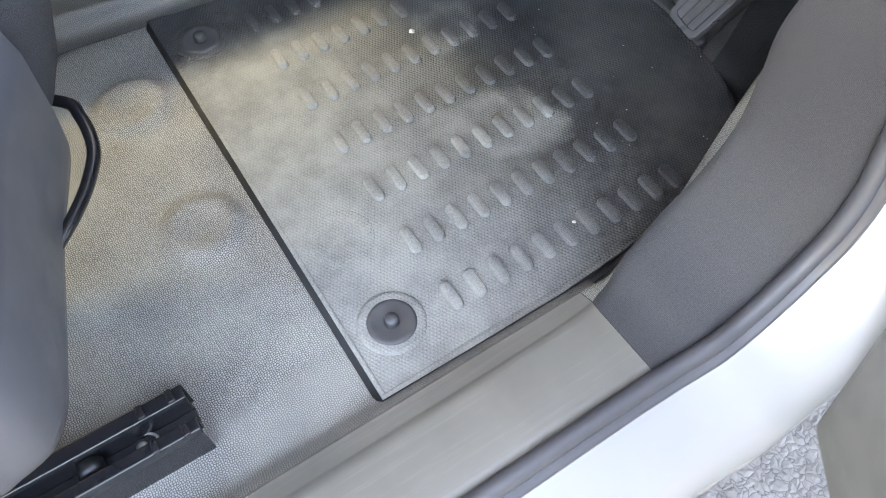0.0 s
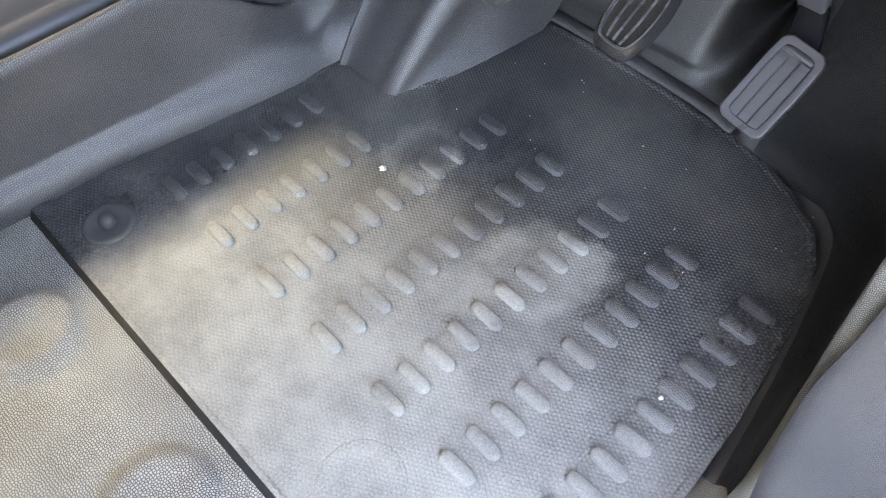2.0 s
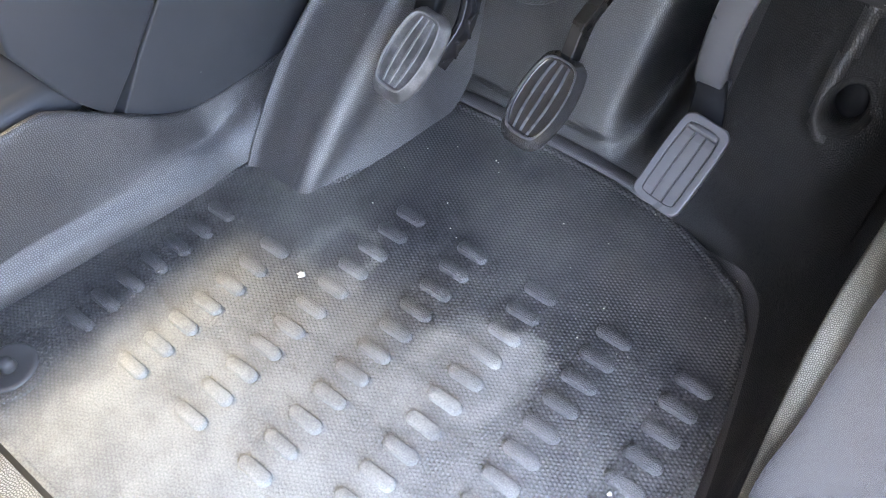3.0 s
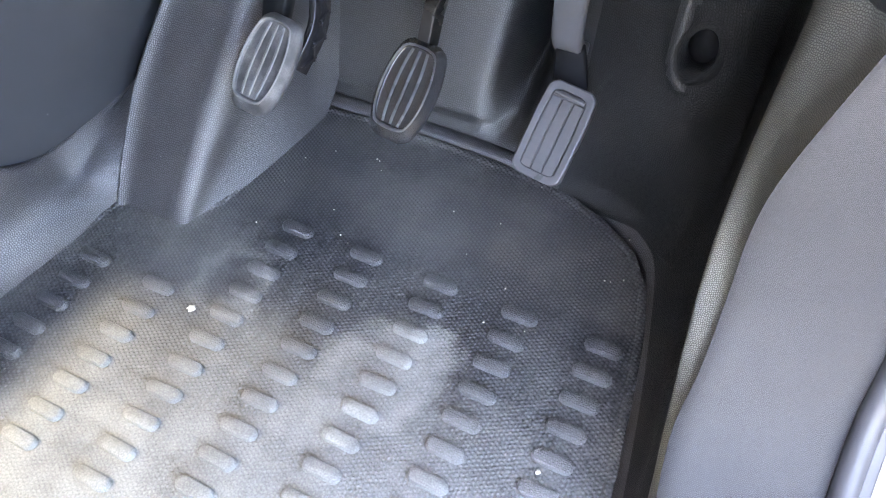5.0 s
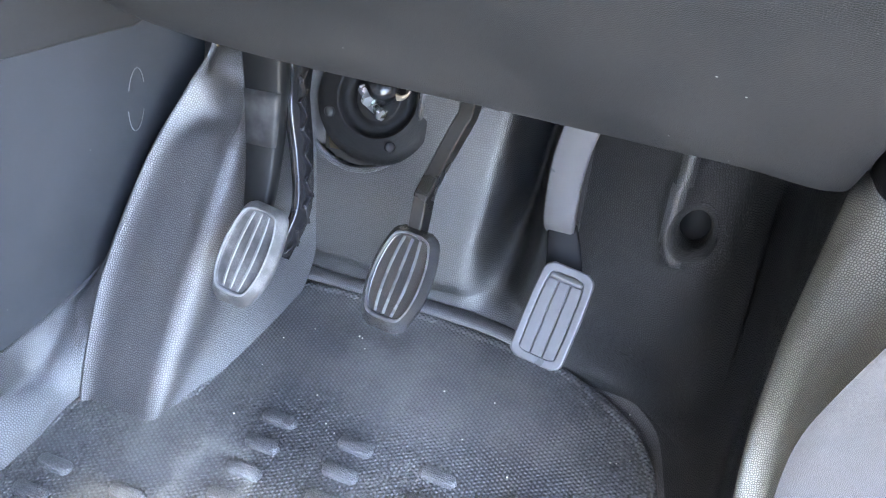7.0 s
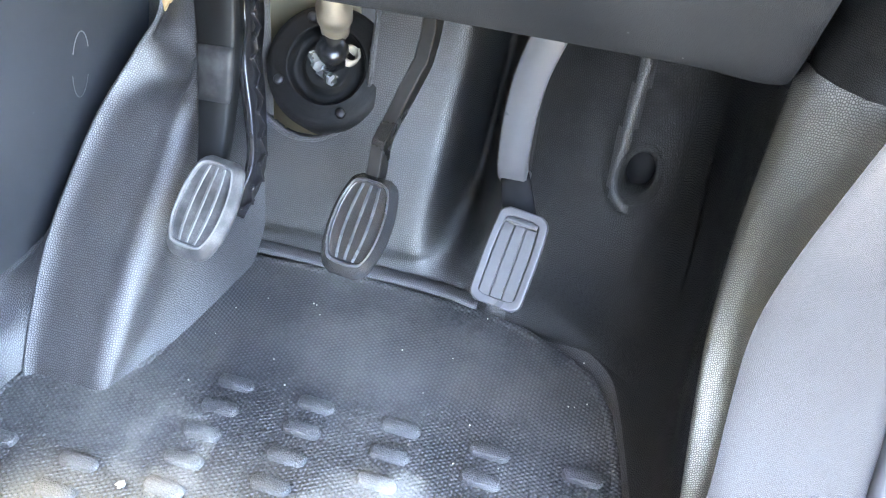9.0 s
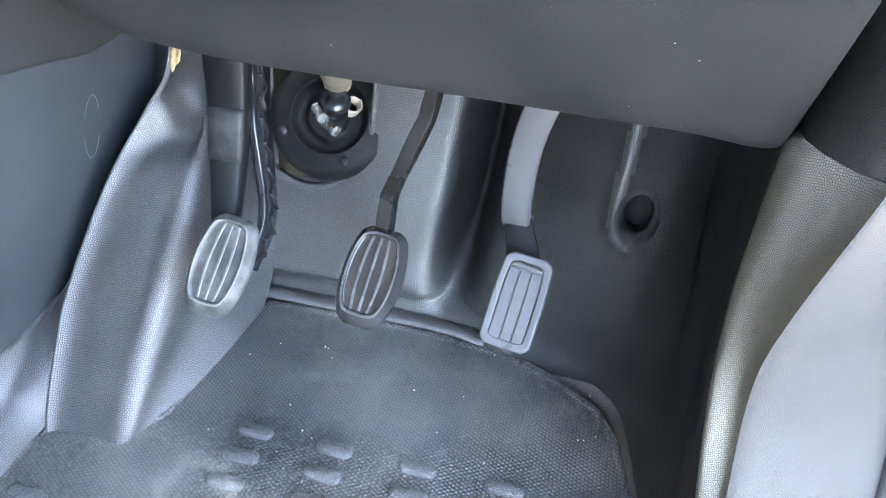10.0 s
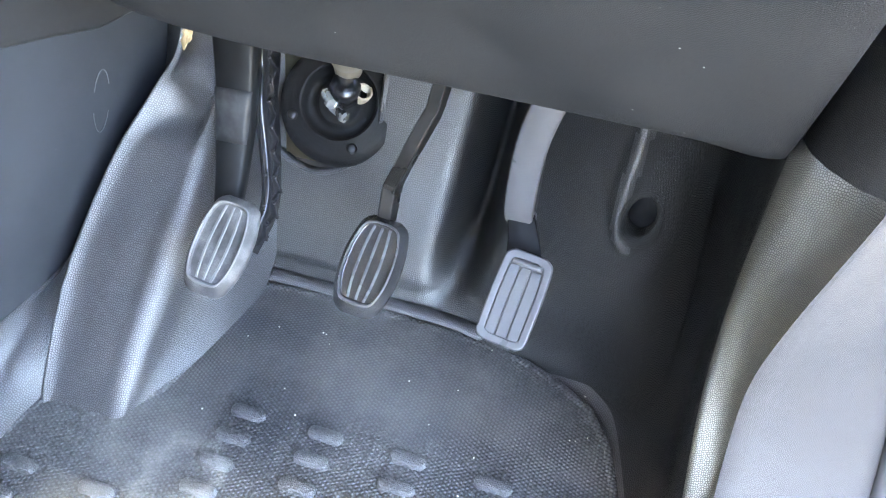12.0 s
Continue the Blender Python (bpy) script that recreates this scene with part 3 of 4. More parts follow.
for sheet in (bm, right_bm, rib_bm):
    bmesh.ops.delete(sheet, geom=[v for v in sheet.verts if not v.link_faces], context="VERTS")
for sheet in (bm, right_bm, rib_bm):
    rims = [e for e in sheet.edges if e.is_boundary and min(abs(u_cut(e.verts[0].co.x, e.verts[0].co.z)), abs(hole_cut(e.verts[0].co.x, e.verts[0].co.z))) < 0.002]
    ret = bmesh.ops.extrude_edge_only(sheet, edges=rims)
    for v in ret["geom"]:
        if isinstance(v, bmesh.types.BMVert):
            v.co.y += 0.010
structure("wall_firewall", bm, WALLV, "grained vinyl lining of the firewall with a deep fold, darkened for shade", "firewall lining")
structure("wall_firewall_side", right_bm, SIDE, "vinyl lining of the firewall with a round hole, blackened for shade", "firewall lining")

structure("trim_ridge", rib_bm, WALLV, "raised pebbled vinyl rib beside the round hole, paler to stand for light", "lining edge")
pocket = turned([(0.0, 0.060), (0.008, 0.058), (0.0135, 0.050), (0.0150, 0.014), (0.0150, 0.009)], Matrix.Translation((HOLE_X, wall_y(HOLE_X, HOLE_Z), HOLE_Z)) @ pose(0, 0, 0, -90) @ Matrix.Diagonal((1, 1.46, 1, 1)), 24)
structure("trim_pocket", pocket, POCKET, "round pocket behind the hole in the lining, its shade put into the colour", "recess")

rows = []
for r, out in ((0.0116, 0.014), (0.0118, 0.003), (0.0126, 0.0004), (0.0150, -0.0007), (0.0175, -0.0006), (0.0205, 0.0010)):
    row = []
    for a in (2 * math.pi * i / 36 for i in range(36)):
        x, z = HOLE_X + r * math.cos(a), HOLE_Z + r * math.sin(a) * 1.46
        row.append((x, filleted_y(x, z) + out, z))
    rows.append(row)
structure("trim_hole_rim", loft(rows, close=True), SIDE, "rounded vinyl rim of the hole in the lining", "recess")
rim = []
for k in range(31):
    a = math.pi + math.pi * k / 30
    rim.append((-0.317 + 0.063 * math.cos(a), 0.172 + 0.063 * math.sin(a)))
rim = [(-0.380, 0.36), (-0.380, 0.26)] + rim + [(-0.254, 0.26), (-0.254, 0.36)]
structure("trim_opening_rim", tube([(x, wall_y(x, z) + 0.002, z) for x, z in rim], 0.0035, 90, 10), LINER, "thick cut edge of the vinyl round the steering boot", "lining edge")

structure("trim_ledge", bar([(-0.362, 0.491, 0.005), (-0.30, 0.492, 0.005), (-0.22, 0.492, 0.005), (-0.15, 0.490, 0.004), (-0.115, 0.485, 0.001)], 0.018, 0.008, 30, side=(0, 1, 0), round_to=0.9), LINER, "rounded vinyl ledge at the foot of the firewall", "lining edge")

# inner edge of the sill and kick panel
INNER = [(0.076, -0.70, 0.022), (0.075, -0.18, 0.022), (0.0745, 0.105, 0.025), (0.0768, 0.164, 0.0295), (0.0775, 0.190, 0.0355), (0.0701, 0.2495, 0.068), (0.063, 0.2844, 0.119), (0.0574, 0.316, 0.182), (0.0583, 0.342, 0.236), (0.0604, 0.353, 0.286), (0.0612, 0.354, 0.3325)]

# side of the footwell, from the firewall back to the kick panel
rows = []
for k in range(40):
    row = []
    way = SIDE_LOW[min(k + 1, 39)] - SIDE_LOW[max(k - 1, 0)]
    inward = Vector((way.y, -way.x, 0)).normalized()
    for j in range(36):
        z = -0.012 + 0.43 * (j / 35) ** 1.8
        p = side_run(z)[k]
        ahead = wall_y(p.x, z) - p.y
        # the foot of the lining runs out in a soft fillet under the mat
        p = p + inward * 0.022 * (1 - min(1, max(0, (z + 0.012) / 0.034)) ** 0.5)
        row.append((p.x, p.y + 0.007 * (1 - smoothstep(0.05, 0.085, ahead)), z))
    rows.append(row)
edge = spline(INNER[3:], 60)
for dx, dy in ((0.002, 0.005), (0.010, 0.004)):
    near = [min(edge, key=lambda q: abs(q.z - p[2])) for p in rows[39]]
    rows.append([(q.x + dx, q.y + dy, p[2]) for q, p in zip(near, rows[39])])
# above this row the lining takes the copy darkened for shade
FOOT = 6
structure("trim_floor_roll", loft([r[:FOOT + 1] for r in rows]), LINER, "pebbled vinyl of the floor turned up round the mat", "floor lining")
structure("wall_kick", loft([r[FOOT:] for r in rows]), SIDE, "vinyl lining at the side of the footwell, blackened for shade", "side lining")


# ---- sill, kick panel, seal and body ----
CREASE = [(0.096, -0.70, 0.030), (0.096, -0.18, 0.030), (0.094, 0.105, 0.032), (0.088, 0.164, 0.0385), (0.080, 0.190, 0.063), (0.0735, 0.232, 0.091), (0.0755, 0.258, 0.127), (0.0746, 0.282, 0.171), (0.0720, 0.287, 0.223), (0.0750, 0.279, 0.2785), (0.0906, 0.279, 0.3536)]
OUTER = [(0.172, -0.70, 0.036), (0.172, -0.17, 0.036), (0.170, 0.105, 0.0355), (0.1715, 0.168, 0.0385), (0.1740, 0.205, 0.047), (0.1726, 0.242, 0.061), (0.1704, 0.284, 0.098), (0.1678, 0.311, 0.155), (0.1558, 0.322, 0.216), (0.1463, 0.3285, 0.285), (0.1408, 0.332, 0.3484)]


def sill_section(k, roll=0.0, deep=0.0):
    """From the inner edge over a soft roll into a groove, then across the smooth face."""
    i, c, o = (run[k] for run in runs)
    way = runs[0][min(k + 2, 90)] - runs[0][max(k - 2, 0)]
    out = (c - i).cross(way).normalized()
    if out.x > 0:
        out = -out
    drop = Vector((0.004, 0.004, -0.03))
    # where along the way from inner edge to crease, how proud there on the upper part, and on the low part
    steps = ((0.10, 0.0026, 0.0012), (0.22, 0.0046, 0.0014), (0.36, 0.0044, -0.0012), (0.50, 0.0012, -0.0040), (0.64, -0.0022, -0.0055), (0.80, -0.0030, -0.0048), (0.93, -0.0014, -0.0020))
    rise = [i.lerp(c, t) + out * (low * deep + (high - low) * roll) for t, high, low in steps]
    return [i + drop, i + drop * 0.15, i + out * 0.0006, *rise,
            c, c.lerp(o, 0.05) + Vector((0, -0.0018, 0.0034)), c.lerp(o, 0.15) + Vector((0, -0.0025, 0.0042)),
            c.lerp(o, 0.5) + Vector((0, -0.002, 0.0038)), c.lerp(o, 0.88) + Vector((0, -0.001, 0.0020)), o, o + Vector((0.003, 0.003, -0.012))]


runs = [spline(s, 91) for s in (INNER, CREASE, OUTER)]
cut_at = min(range(91), key=lambda k: abs(runs[0][k].y - 0.152))
rear = [sill_section(k) for k in range(0, cut_at + 1)]
front = [sill_section(k, smoothstep(0.05, 0.16, runs[0][k].z), smoothstep(0.03, 0.06, runs[0][k].z)) for k in range(cut_at, 91)]
front[0] = [p + Vector((0, 0.0007, 0)) for p in front[0]]
front += [[p + Vector(d) for p in front[-1]] for d in ((0.0005, 0.0025, 0.0035), (0.001, 0.007, 0.005), (0.002, 0.020, 0.005))]
scuff = thing("scuff_plate", (0.13, 0.0, 0.02), "brushed grey sill plate with fine lengthwise scratches", "sill plate")
part("plate", loft(rear), SCUFF, scuff)
part("seam_backing", loft([[p + Vector((0, dy, -0.002)) for p in sill_section(cut_at)] for dy in (-0.004, 0.007)]), EDGE, scuff)
kick = thing("kick_panel", (0.12, 0.25, 0.02), "grey plastic kick panel, grained inside, rising from sill to dash", "kick panel")
n_in = 11
part("inner_face", loft([r[:n_in] for r in front]), TRIM, kick, "grained grey inner edge")
part("outer_face", loft([r[n_in - 1:] for r in front]), SILL, kick, "smooth pale grey face")

# pillar trim above the kick panel
P_IN = [(0.064, 0.356, 0.341), (0.069, 0.325, 0.420), (0.070, 0.270, 0.520), (0.066, 0.22, 0.62)]
P_CR = [(0.092, 0.276, 0.361), (0.096, 0.255, 0.430), (0.100, 0.215, 0.530), (0.104, 0.17, 0.63)]
P_OUT = [(0.141, 0.329, 0.356), (0.148, 0.300, 0.440), (0.156, 0.255, 0.540), (0.158, 0.21, 0.64)]
rows = []
for k, (i, c, o) in enumerate(zip(*(spline(s, 24) for s in (P_IN, P_CR, P_OUT)))):
    rows.append([i + Vector((0.006 - 0.003 * k, 0.02 + 0.002 * k, 0)), i, i.lerp(c, 0.4) + Vector((-0.006, -0.003, 0)), c + Vector((0, -0.004, 0)), c.lerp(o, 0.5) + Vector((0, -0.008, 0)), o, o + Vector((0.035, 0.004, 0)), o + Vector((0.09, 0.03, 0))])
pil = thing("pillar_trim", (0.11, 0.32, 0.35), "dark grained plastic trim at the foot of the windscreen pillar", "pillar trim")
part("cover", loft(rows), PILLAR, pil, subdiv=1)
gap = [[p + Vector((0.004, 0.014, 0)) for p in row] for row in (
    [Vector((0.050, 0.38, 0.315)), Vector((0.062, 0.354, 0.32)), Vector((0.092, 0.281, 0.338)), Vector((0.143, 0.332, 0.336)), Vector((0.17, 0.36, 0.336))],
    [Vector((0.050, 0.38, 0.375)), Vector((0.064, 0.354, 0.375)), Vector((0.094, 0.275, 0.385)), Vector((0.143, 0.328, 0.385)), Vector((0.17, 0.36, 0.385))])]
part("backing", loft(gap), BLACK, pil)

# door seal along the opening, then the white body
SEAL = [(o.x + 0.008, o.y + 0.002, o.z + 0.002) for o in runs[2]]
seal = thing("door_seal", (0.19, 0.0, 0.05), "dark grey rubber door seal along the sill", "door seal")
part("bulb", tube([SEAL[i] for i in range(0, 91, 6)], 0.0085, 70, 12), RUBBER, seal)
part("flange", bar([(p[0] + 0.008, p[1] + 0.001, p[2] - 0.006) for p in (SEAL[i] for i in range(0, 91, 6))], 0.015, 0.009, 70), RUBBER, seal)

rows = []
for k in range(0, 91, 2):
    o = runs[2][k]
    lift = smoothstep(0.06, 0.34, o.z)
    e = Vector((o.x + 0.021, o.y + 0.004, o.z - 0.006))
    prof = [(0, 0, 0), (0.012, 0.002, -0.004), (0.030, 0.004, -0.012), (0.046, 0.008, -0.022), (0.060, 0.012, -0.036), (0.070, 0.02, -0.06), (0.074, 0.02, -0.10), (0.070, 0.02, -0.16), (0.055, 0.02, -0.22), (0.0, 0.02, -0.23)]
    rows.append([e + Vector((a, b + 0.02 * lift, c)) for a, b, c in prof])
structure("body_sill", loft(rows), WHITE, "glossy white painted body sill of the car", "car body", subdiv=1)

door = thing("car_door", (0.33, 0.30, -0.06), "open car door with a grey plastic inner panel", "car door")
m = Matrix.Translation((0.270, 0.280, -0.05)) @ pose(0, 0, 0, 90, 0, -35)
part("door_card", slab([(0, 0), (0.9, -0.02), (0.9, 0.55), (-0.04, 0.55), (-0.035, 0.3), (-0.028, 0.15)], m, -0.05, 0.0), DOORP, door, bevel=0.012)
part("door_skin", slab([(0.02, -0.02), (0.92, -0.04), (0.92, 0.57), (0.0, 0.57)], m, -0.10, -0.052), WHITE, door, "white painted outer skin", bevel=0.01)


# ---- centre console ----
con = thing("centre_console", (-0.56, 0.3, 0.0), "dark grey plastic centre console beside the footwell", "console")


def yz_slab(outline, x0, x1):
    bm = bmesh.new()
    a = [bm.verts.new((x0(y, z), y, z)) for y, z in outline]
    b = [bm.verts.new((x1, y, z)) for y, z in outline]
    bm.faces.new(a)
    bm.faces.new(b)
    n = len(outline)
    for i in range(n):
        bm.faces.new((a[i], a[(i + 1) % n], b[(i + 1) % n], b[i]))
    return bm


def con_x(y, z):
    return -0.509 + 0.085 * (y - 0.193) + 0.10 * (z - 0.12)


part("rear_panel", yz_slab([(0.193, 0.100), (0.165, 0.138), (0.138, 0.200), (0.145, 0.30), (0.15, 0.42), (0.27, 0.42), (0.262, 0.185), (0.228, 0.140)], lambda y, z: con_x(y, z) + 0.002, -0.78), PANEL, con, "smooth dark rear panel", bevel=0.004)
part("side_panel", yz_slab([(0.195, 0.08), (0.231, 0.138), (0.2655, 0.185), (0.2735, 0.50), (0.46, 0.50), (0.66, 0.50), (0.66, 0.03), (0.40, 0.03), (0.26, 0.03)], con_x, -0.78), PANEL, con, "smooth dark side panel", bevel=0.002)
part("upper_panel", yz_slab([(0.29, 0.305), (0.33, 0.297), (0.375, 0.286), (0.42, 0.276), (0.47, 0.263), (0.56, 0.262), (0.56, 0.50), (0.275, 0.50), (0.278, 0.34)], lambda y, z: con_x(y, z) + 0.008, -0.78), SILL, con, "grained upper panel", bevel=0.006)
rows, tops = [], []
for k in range(24):
    y = -0.9 + 1.085 * k / 23
    lx, lz = tunnel_lip(min(y, 0.15))
    rows.append([(lx - 0.014, y, lz - 0.02), (lx - 0.015, y, lz + 0.002), (lx - 0.018, y, lz + 0.008), (lx - 0.028, y, lz + 0.013), (lx - 0.032, y, lz + 0.0125), (lx - 0.036, y, lz + 0.017), (lx - 0.060, y, lz + 0.026), (lx - 0.068, y, lz + 0.028), (lx - 0.072, y, lz + 0.024), (lx - 0.09, y, lz + 0.022)])
    tops.append([(lx - 0.070, y, lz + 0.0235), (lx - 0.078, y, lz + 0.028), (lx - 0.10, y, lz + 0.030), (lx - 0.22, y, lz + 0.030), (lx - 0.24, y, 0.0)])
part("tunnel_cover", loft(rows), PANEL, con, "smooth plastic cover on the tunnel", subdiv=1)
part("tray", loft(tops), TRAY, con, "pale satin tray on the tunnel")
a = [(math.cos(t) * 0.010, math.sin(t) * 0.028) for t in (2 * math.pi * i / 28 for i in range(28))]
pts = [Vector((con_x(0.462 + u + 0.25 * v, 0.197 + v) + 0.0008, 0.462 + u + 0.25 * v, 0.197 + v)) for u, v in a]
# pale strokes paint the glint along the edges of an oval groove
ring = tube(pts[2:13], 0.0004, 56, 6)
part("oval_glint", ring, LINE, con, "fine pale strokes standing in for the glint on an oval groove")
part("oval_glint", tube(pts[15:27], 0.0003, 40, 6), LINE, con, "fine pale strokes standing in for the glint on an oval groove")


# ---- dashboard ----
dash = thing("dashboard", (-0.12, 0.36, 0.33), "dark grey textured lower dashboard panel over the pedals", "dashboard")
prof = [(0.60, 0.372), (0.46, 0.362), (0.392, 0.350), (0.376, 0.340), (0.366, 0.3345), (0.357, 0.334), (0.349, 0.338), (0.340, 0.350), (0.318, 0.384), (0.285, 0.436), (0.250, 0.500), (0.225, 0.56), (0.215, 0.62), (0.23, 0.66), (0.30, 0.69), (0.80, 0.70)]
rows = []
for t in [k / 40 for k in range(40)] + [0.990, 1.0]:
    x = -0.47 + 0.532 * t
    lift = 0.012 * (1 - t) ** 6
    tuck = smoothstep(0.046, 0.062, x)
    row = []
    for y, z in prof:
        yy = y + 0.004 * tuck ** 2 * (1 if z < 0.6 else 0)
        zz = z + lift - 0.004 * smoothstep(-0.2, 0.06, x) - 0.004 * smoothstep(0.0, 0.06, x) + 0.001 * tuck ** 3 * (1 if z < 0.345 else 0)
        xl = -0.335 - 0.95 * min(max(0, z - 0.333), 0.09) if z < 0.63 else -0.42
        xx = x + (xl + 0.47) * (1 - t) ** 1.5 + (0.02 * max(0, z - 0.335) * t ** 4 if z < 0.63 else 0.04 * t ** 4)
        row.append((xx, yy, zz))
    rows.append(row)
rows.insert(0, [(p[0] - 0.002, p[1] + 0.012, p[2] + 0.004) for p in rows[0]])
rows.insert(0, [(p[0] + 0.004, p[1] + 0.10, p[2] + 0.03) for p in rows[0]])
end = [(p[0] - 0.004, p[1] + 0.02, p[2]) for p in rows[-1]]
rows.append(end)
rows.append([(p[0] - 0.004, p[1] + 0.10, p[2] + 0.02) for p in rows[-2]])
part("lower_panel", loft([r[3:] for r in rows]), DASH, dash, subdiv=1)
part("underside", loft([r[:4] for r in rows]), BLACK, dash, "black underside behind the lower edge")


# ---- pedals ----
def pad(parent, m, half, end_lo, end_hi, length, material, label, rib_h=0.0, sloped=True, lip=None):
    """A pedal pad: a dished rubber with a lip and slim ridges, or a flat plate with flush panels."""
    def outline(grow):
        right = []
        for i in range(33):
            w = i / 16 - 1
            v = w * length / 2
            e = end_hi if w > 0 else end_lo
            k = e + (half - e) * (1 - abs(w) ** 2.2)
            c = max(0, abs(w) - 0.80) / 0.20
            right.append((k - 0.006 * c ** 3 + grow, v + (grow if w > 0 else -grow * (1.7 if sloped and grow < 0 else 1)) * abs(w) ** 4))
        return right + [(-u, v) for u, v in reversed(right)]
    if sloped:
        rings = [(0.000, -0.013), (0.0012, -0.010), (0.0014, -0.0072), (0.0004, -0.0050), (-0.0020, -0.0020), (-0.0036, 0.0004), (-0.0042, 0.0013), (-0.0048, 0.0013), (-0.0054, 0.0), (-0.0058, -0.0016), (-0.0064, -0.0017), (-0.0080, -0.0017)]
    else:
        rings = [(0.001, -0.010), (0.0020, -0.008), (0.0020, -0.0012), (0.0019, 0.0), (0.0014, 0.0008), (0.0007, 0.0011), (0.0004, 0.0011), (-0.0037, 0.0011), (-0.0040, 0.0010), (-0.0042, 0.0006), (-0.0043, -0.0012)]
    rim_w = 0.0060 if sloped else 0.0047
    rows = [[m @ Vector((u, v, h)) for u, v in outline(gr)] for gr, h in rings]
    bm = loft(rows, close=True)
    bm.verts.ensure_lookup_table()
    n = len(rows[0])
    bm.faces.new(bm.verts[:n])
    bm.faces.new(bm.verts[-n:])
    ob = part("pad", bm, material, parent, label)
    if sloped:
        ridge = [(-0.0036, 0.0006), (-0.0041, 0.0016), (-0.0045, 0.0018), (-0.0049, 0.0016), (-0.0054, 0.0002)]
        part("lip", loft([[m @ Vector((u, v, h)) for u, v in outline(gr)] for gr, h in ridge], close=True), lip, ob, "worn pale inner lip")

    def width(v):
        w = v / (length / 2)
        e = end_hi if w > 0 else end_lo
        return e + (half - e) * (1 - abs(w) ** 2.2) - rim_w

    top, foot = length / 2 - rim_w - 0.0015, -length / 2 + rim_w * (1.75 if sloped else 1.0)
    if sloped:
        # three slim double ridges down the dished face
        ridge = ((-0.0012, -0.0017), (-0.0008, -0.0004), (-0.0004, -0.0003), (0.0, -0.0011), (0.0004, -0.0003), (0.0008, -0.0004), (0.0012, -0.0017))
        for a in (-0.5, 0.0, 0.5):
            rows = []
            for i in range(13):
                v = foot + (top - foot) * i / 12
                low = 0.0006 if i in (0, 12) else 0
                rows.append([m @ Vector((a * width(v) + du, v, rib_h + h - low)) for du, h in ridge])
            part("rib", loft(rows), lip, ob)
    else:
        # three broad flush panels with fine grooves between, and a bar above them
        for a in (-1.0, -1 / 3, 1 / 3):
            rows = []
            for i in range(11):
                v = foot + (top - 0.005 - foot) * i / 10
                u0, u1 = a * width(v) + 0.0004, (a + 2 / 3) * width(v) - 0.0004
                high = rib_h if 0 < i < 10 else rib_h - 0.0010
                rows.append([m @ Vector(p) for p in ((u0, v, -0.004), (u0 + 0.0002, v, high - 0.0004), (u0 + 0.0006, v, high), (u1 - 0.0006, v, high), (u1 - 0.0002, v, high - 0.0004), (u1, v, -0.004))])
            part("panel", loft(rows), material, ob, smooth=False)
        wide = width(top) - 0.001
        part("bar", bar([m @ Vector((-wide, top - 0.0012, 0.0006)), m @ Vector((0, top - 0.0012, 0.0008)), m @ Vector((wide, top - 0.0012, 0.0006))], 0.0050, 0.0030, 8, side=(0, 1, 0)), lip, ob, "pale worn bar across the top")
    return ob


def pad_pose(centre, up, yaw=0.0, roll=0.0):
    """u to the right, v up the pad, w out of its face."""
    v = Vector(up).normalized()
    u = Vector((1, 0, 0)) - v * v.x
    u.normalize()
    w = u.cross(v)
    r = Matrix((u, v, w)).transposed().to_4x4()
    return Matrix.Translation(centre) @ r @ pose(0, 0, 0, 0, yaw, roll)


clutch = thing("clutch_pedal", (-0.31, 0.37, 0.12), "black plastic clutch pedal with a dusty grey ribbed pad", "pedal", "pedals in the footwell")
pad(clutch, pad_pose((-0.313, 0.365, 0.154), (0.05, 0.76, 0.65), 0, -4), 0.0240, 0.0145, 0.016, 0.080, PADW, "dusty worn grey rubber pad", lip=LIPW)
arm_path = [(-0.316, 0.375, 0.150), (-0.327, 0.412, 0.165), (-0.3335, 0.440, 0.195), (-0.3350, 0.462, 0.245), (-0.338, 0.480, 0.310), (-0.338, 0.490, 0.38)]
part("arm", bar(arm_path, (0.016, 0.046), (0.014, 0.02), 24), ARMP, clutch, "black plastic arm")
part("arm_sleeve", bar([(-0.3338, 0.4425, 0.200), (-0.3343, 0.4515, 0.222), (-0.3349, 0.4590, 0.240)], (0.0280, 0.0335), 0.0188, 8), ARMW, clutch, "scuffed grey sleeve on the arm")
web = [(-0.306, 0.398, 0.124), (-0.301, 0.430, 0.150), (-0.311, 0.458, 0.185), (-0.319, 0.475, 0.225), (-0.326, 0.498, 0.260), (-0.327, 0.505, 0.38)]
part("web", bar(web, (0.006, 0.010), (0.022, 0.036), 24), STEEL, clutch, "black ribbed side of the arm")
sp = spline(web, 22)
for k in range(1, 21):
    d = (sp[k + 1] - sp[k]).normalized() if k < 21 else Vector((0, 0, 1))
    across = d.cross(Vector((1, 0, 0))).normalized()
    tilt = across * 0.0062 + d * (0.007 if k % 2 else -0.007)
    part("web_rib", bar([sp[k] - tilt + Vector((0.004, 0, 0)), sp[k] + Vector((0.004, 0, 0)), sp[k] + tilt + Vector((0.004, 0, 0))], 0.006, 0.0018, 4), STEEL, clutch)

brake = thing("brake_pedal", (-0.19, 0.38, 0.12), "black brake pedal with a shiny ribbed rubber pad", "pedal", "pedals in the footwell")
pad(brake, pad_pose((-0.193, 0.384, 0.1535), (0.10, 0.76, 0.65), 0, 0), 0.0240, 0.0145, 0.016, 0.078, PADR, "shiny dark grey rubber pad", 0.0004, lip=LIPR)
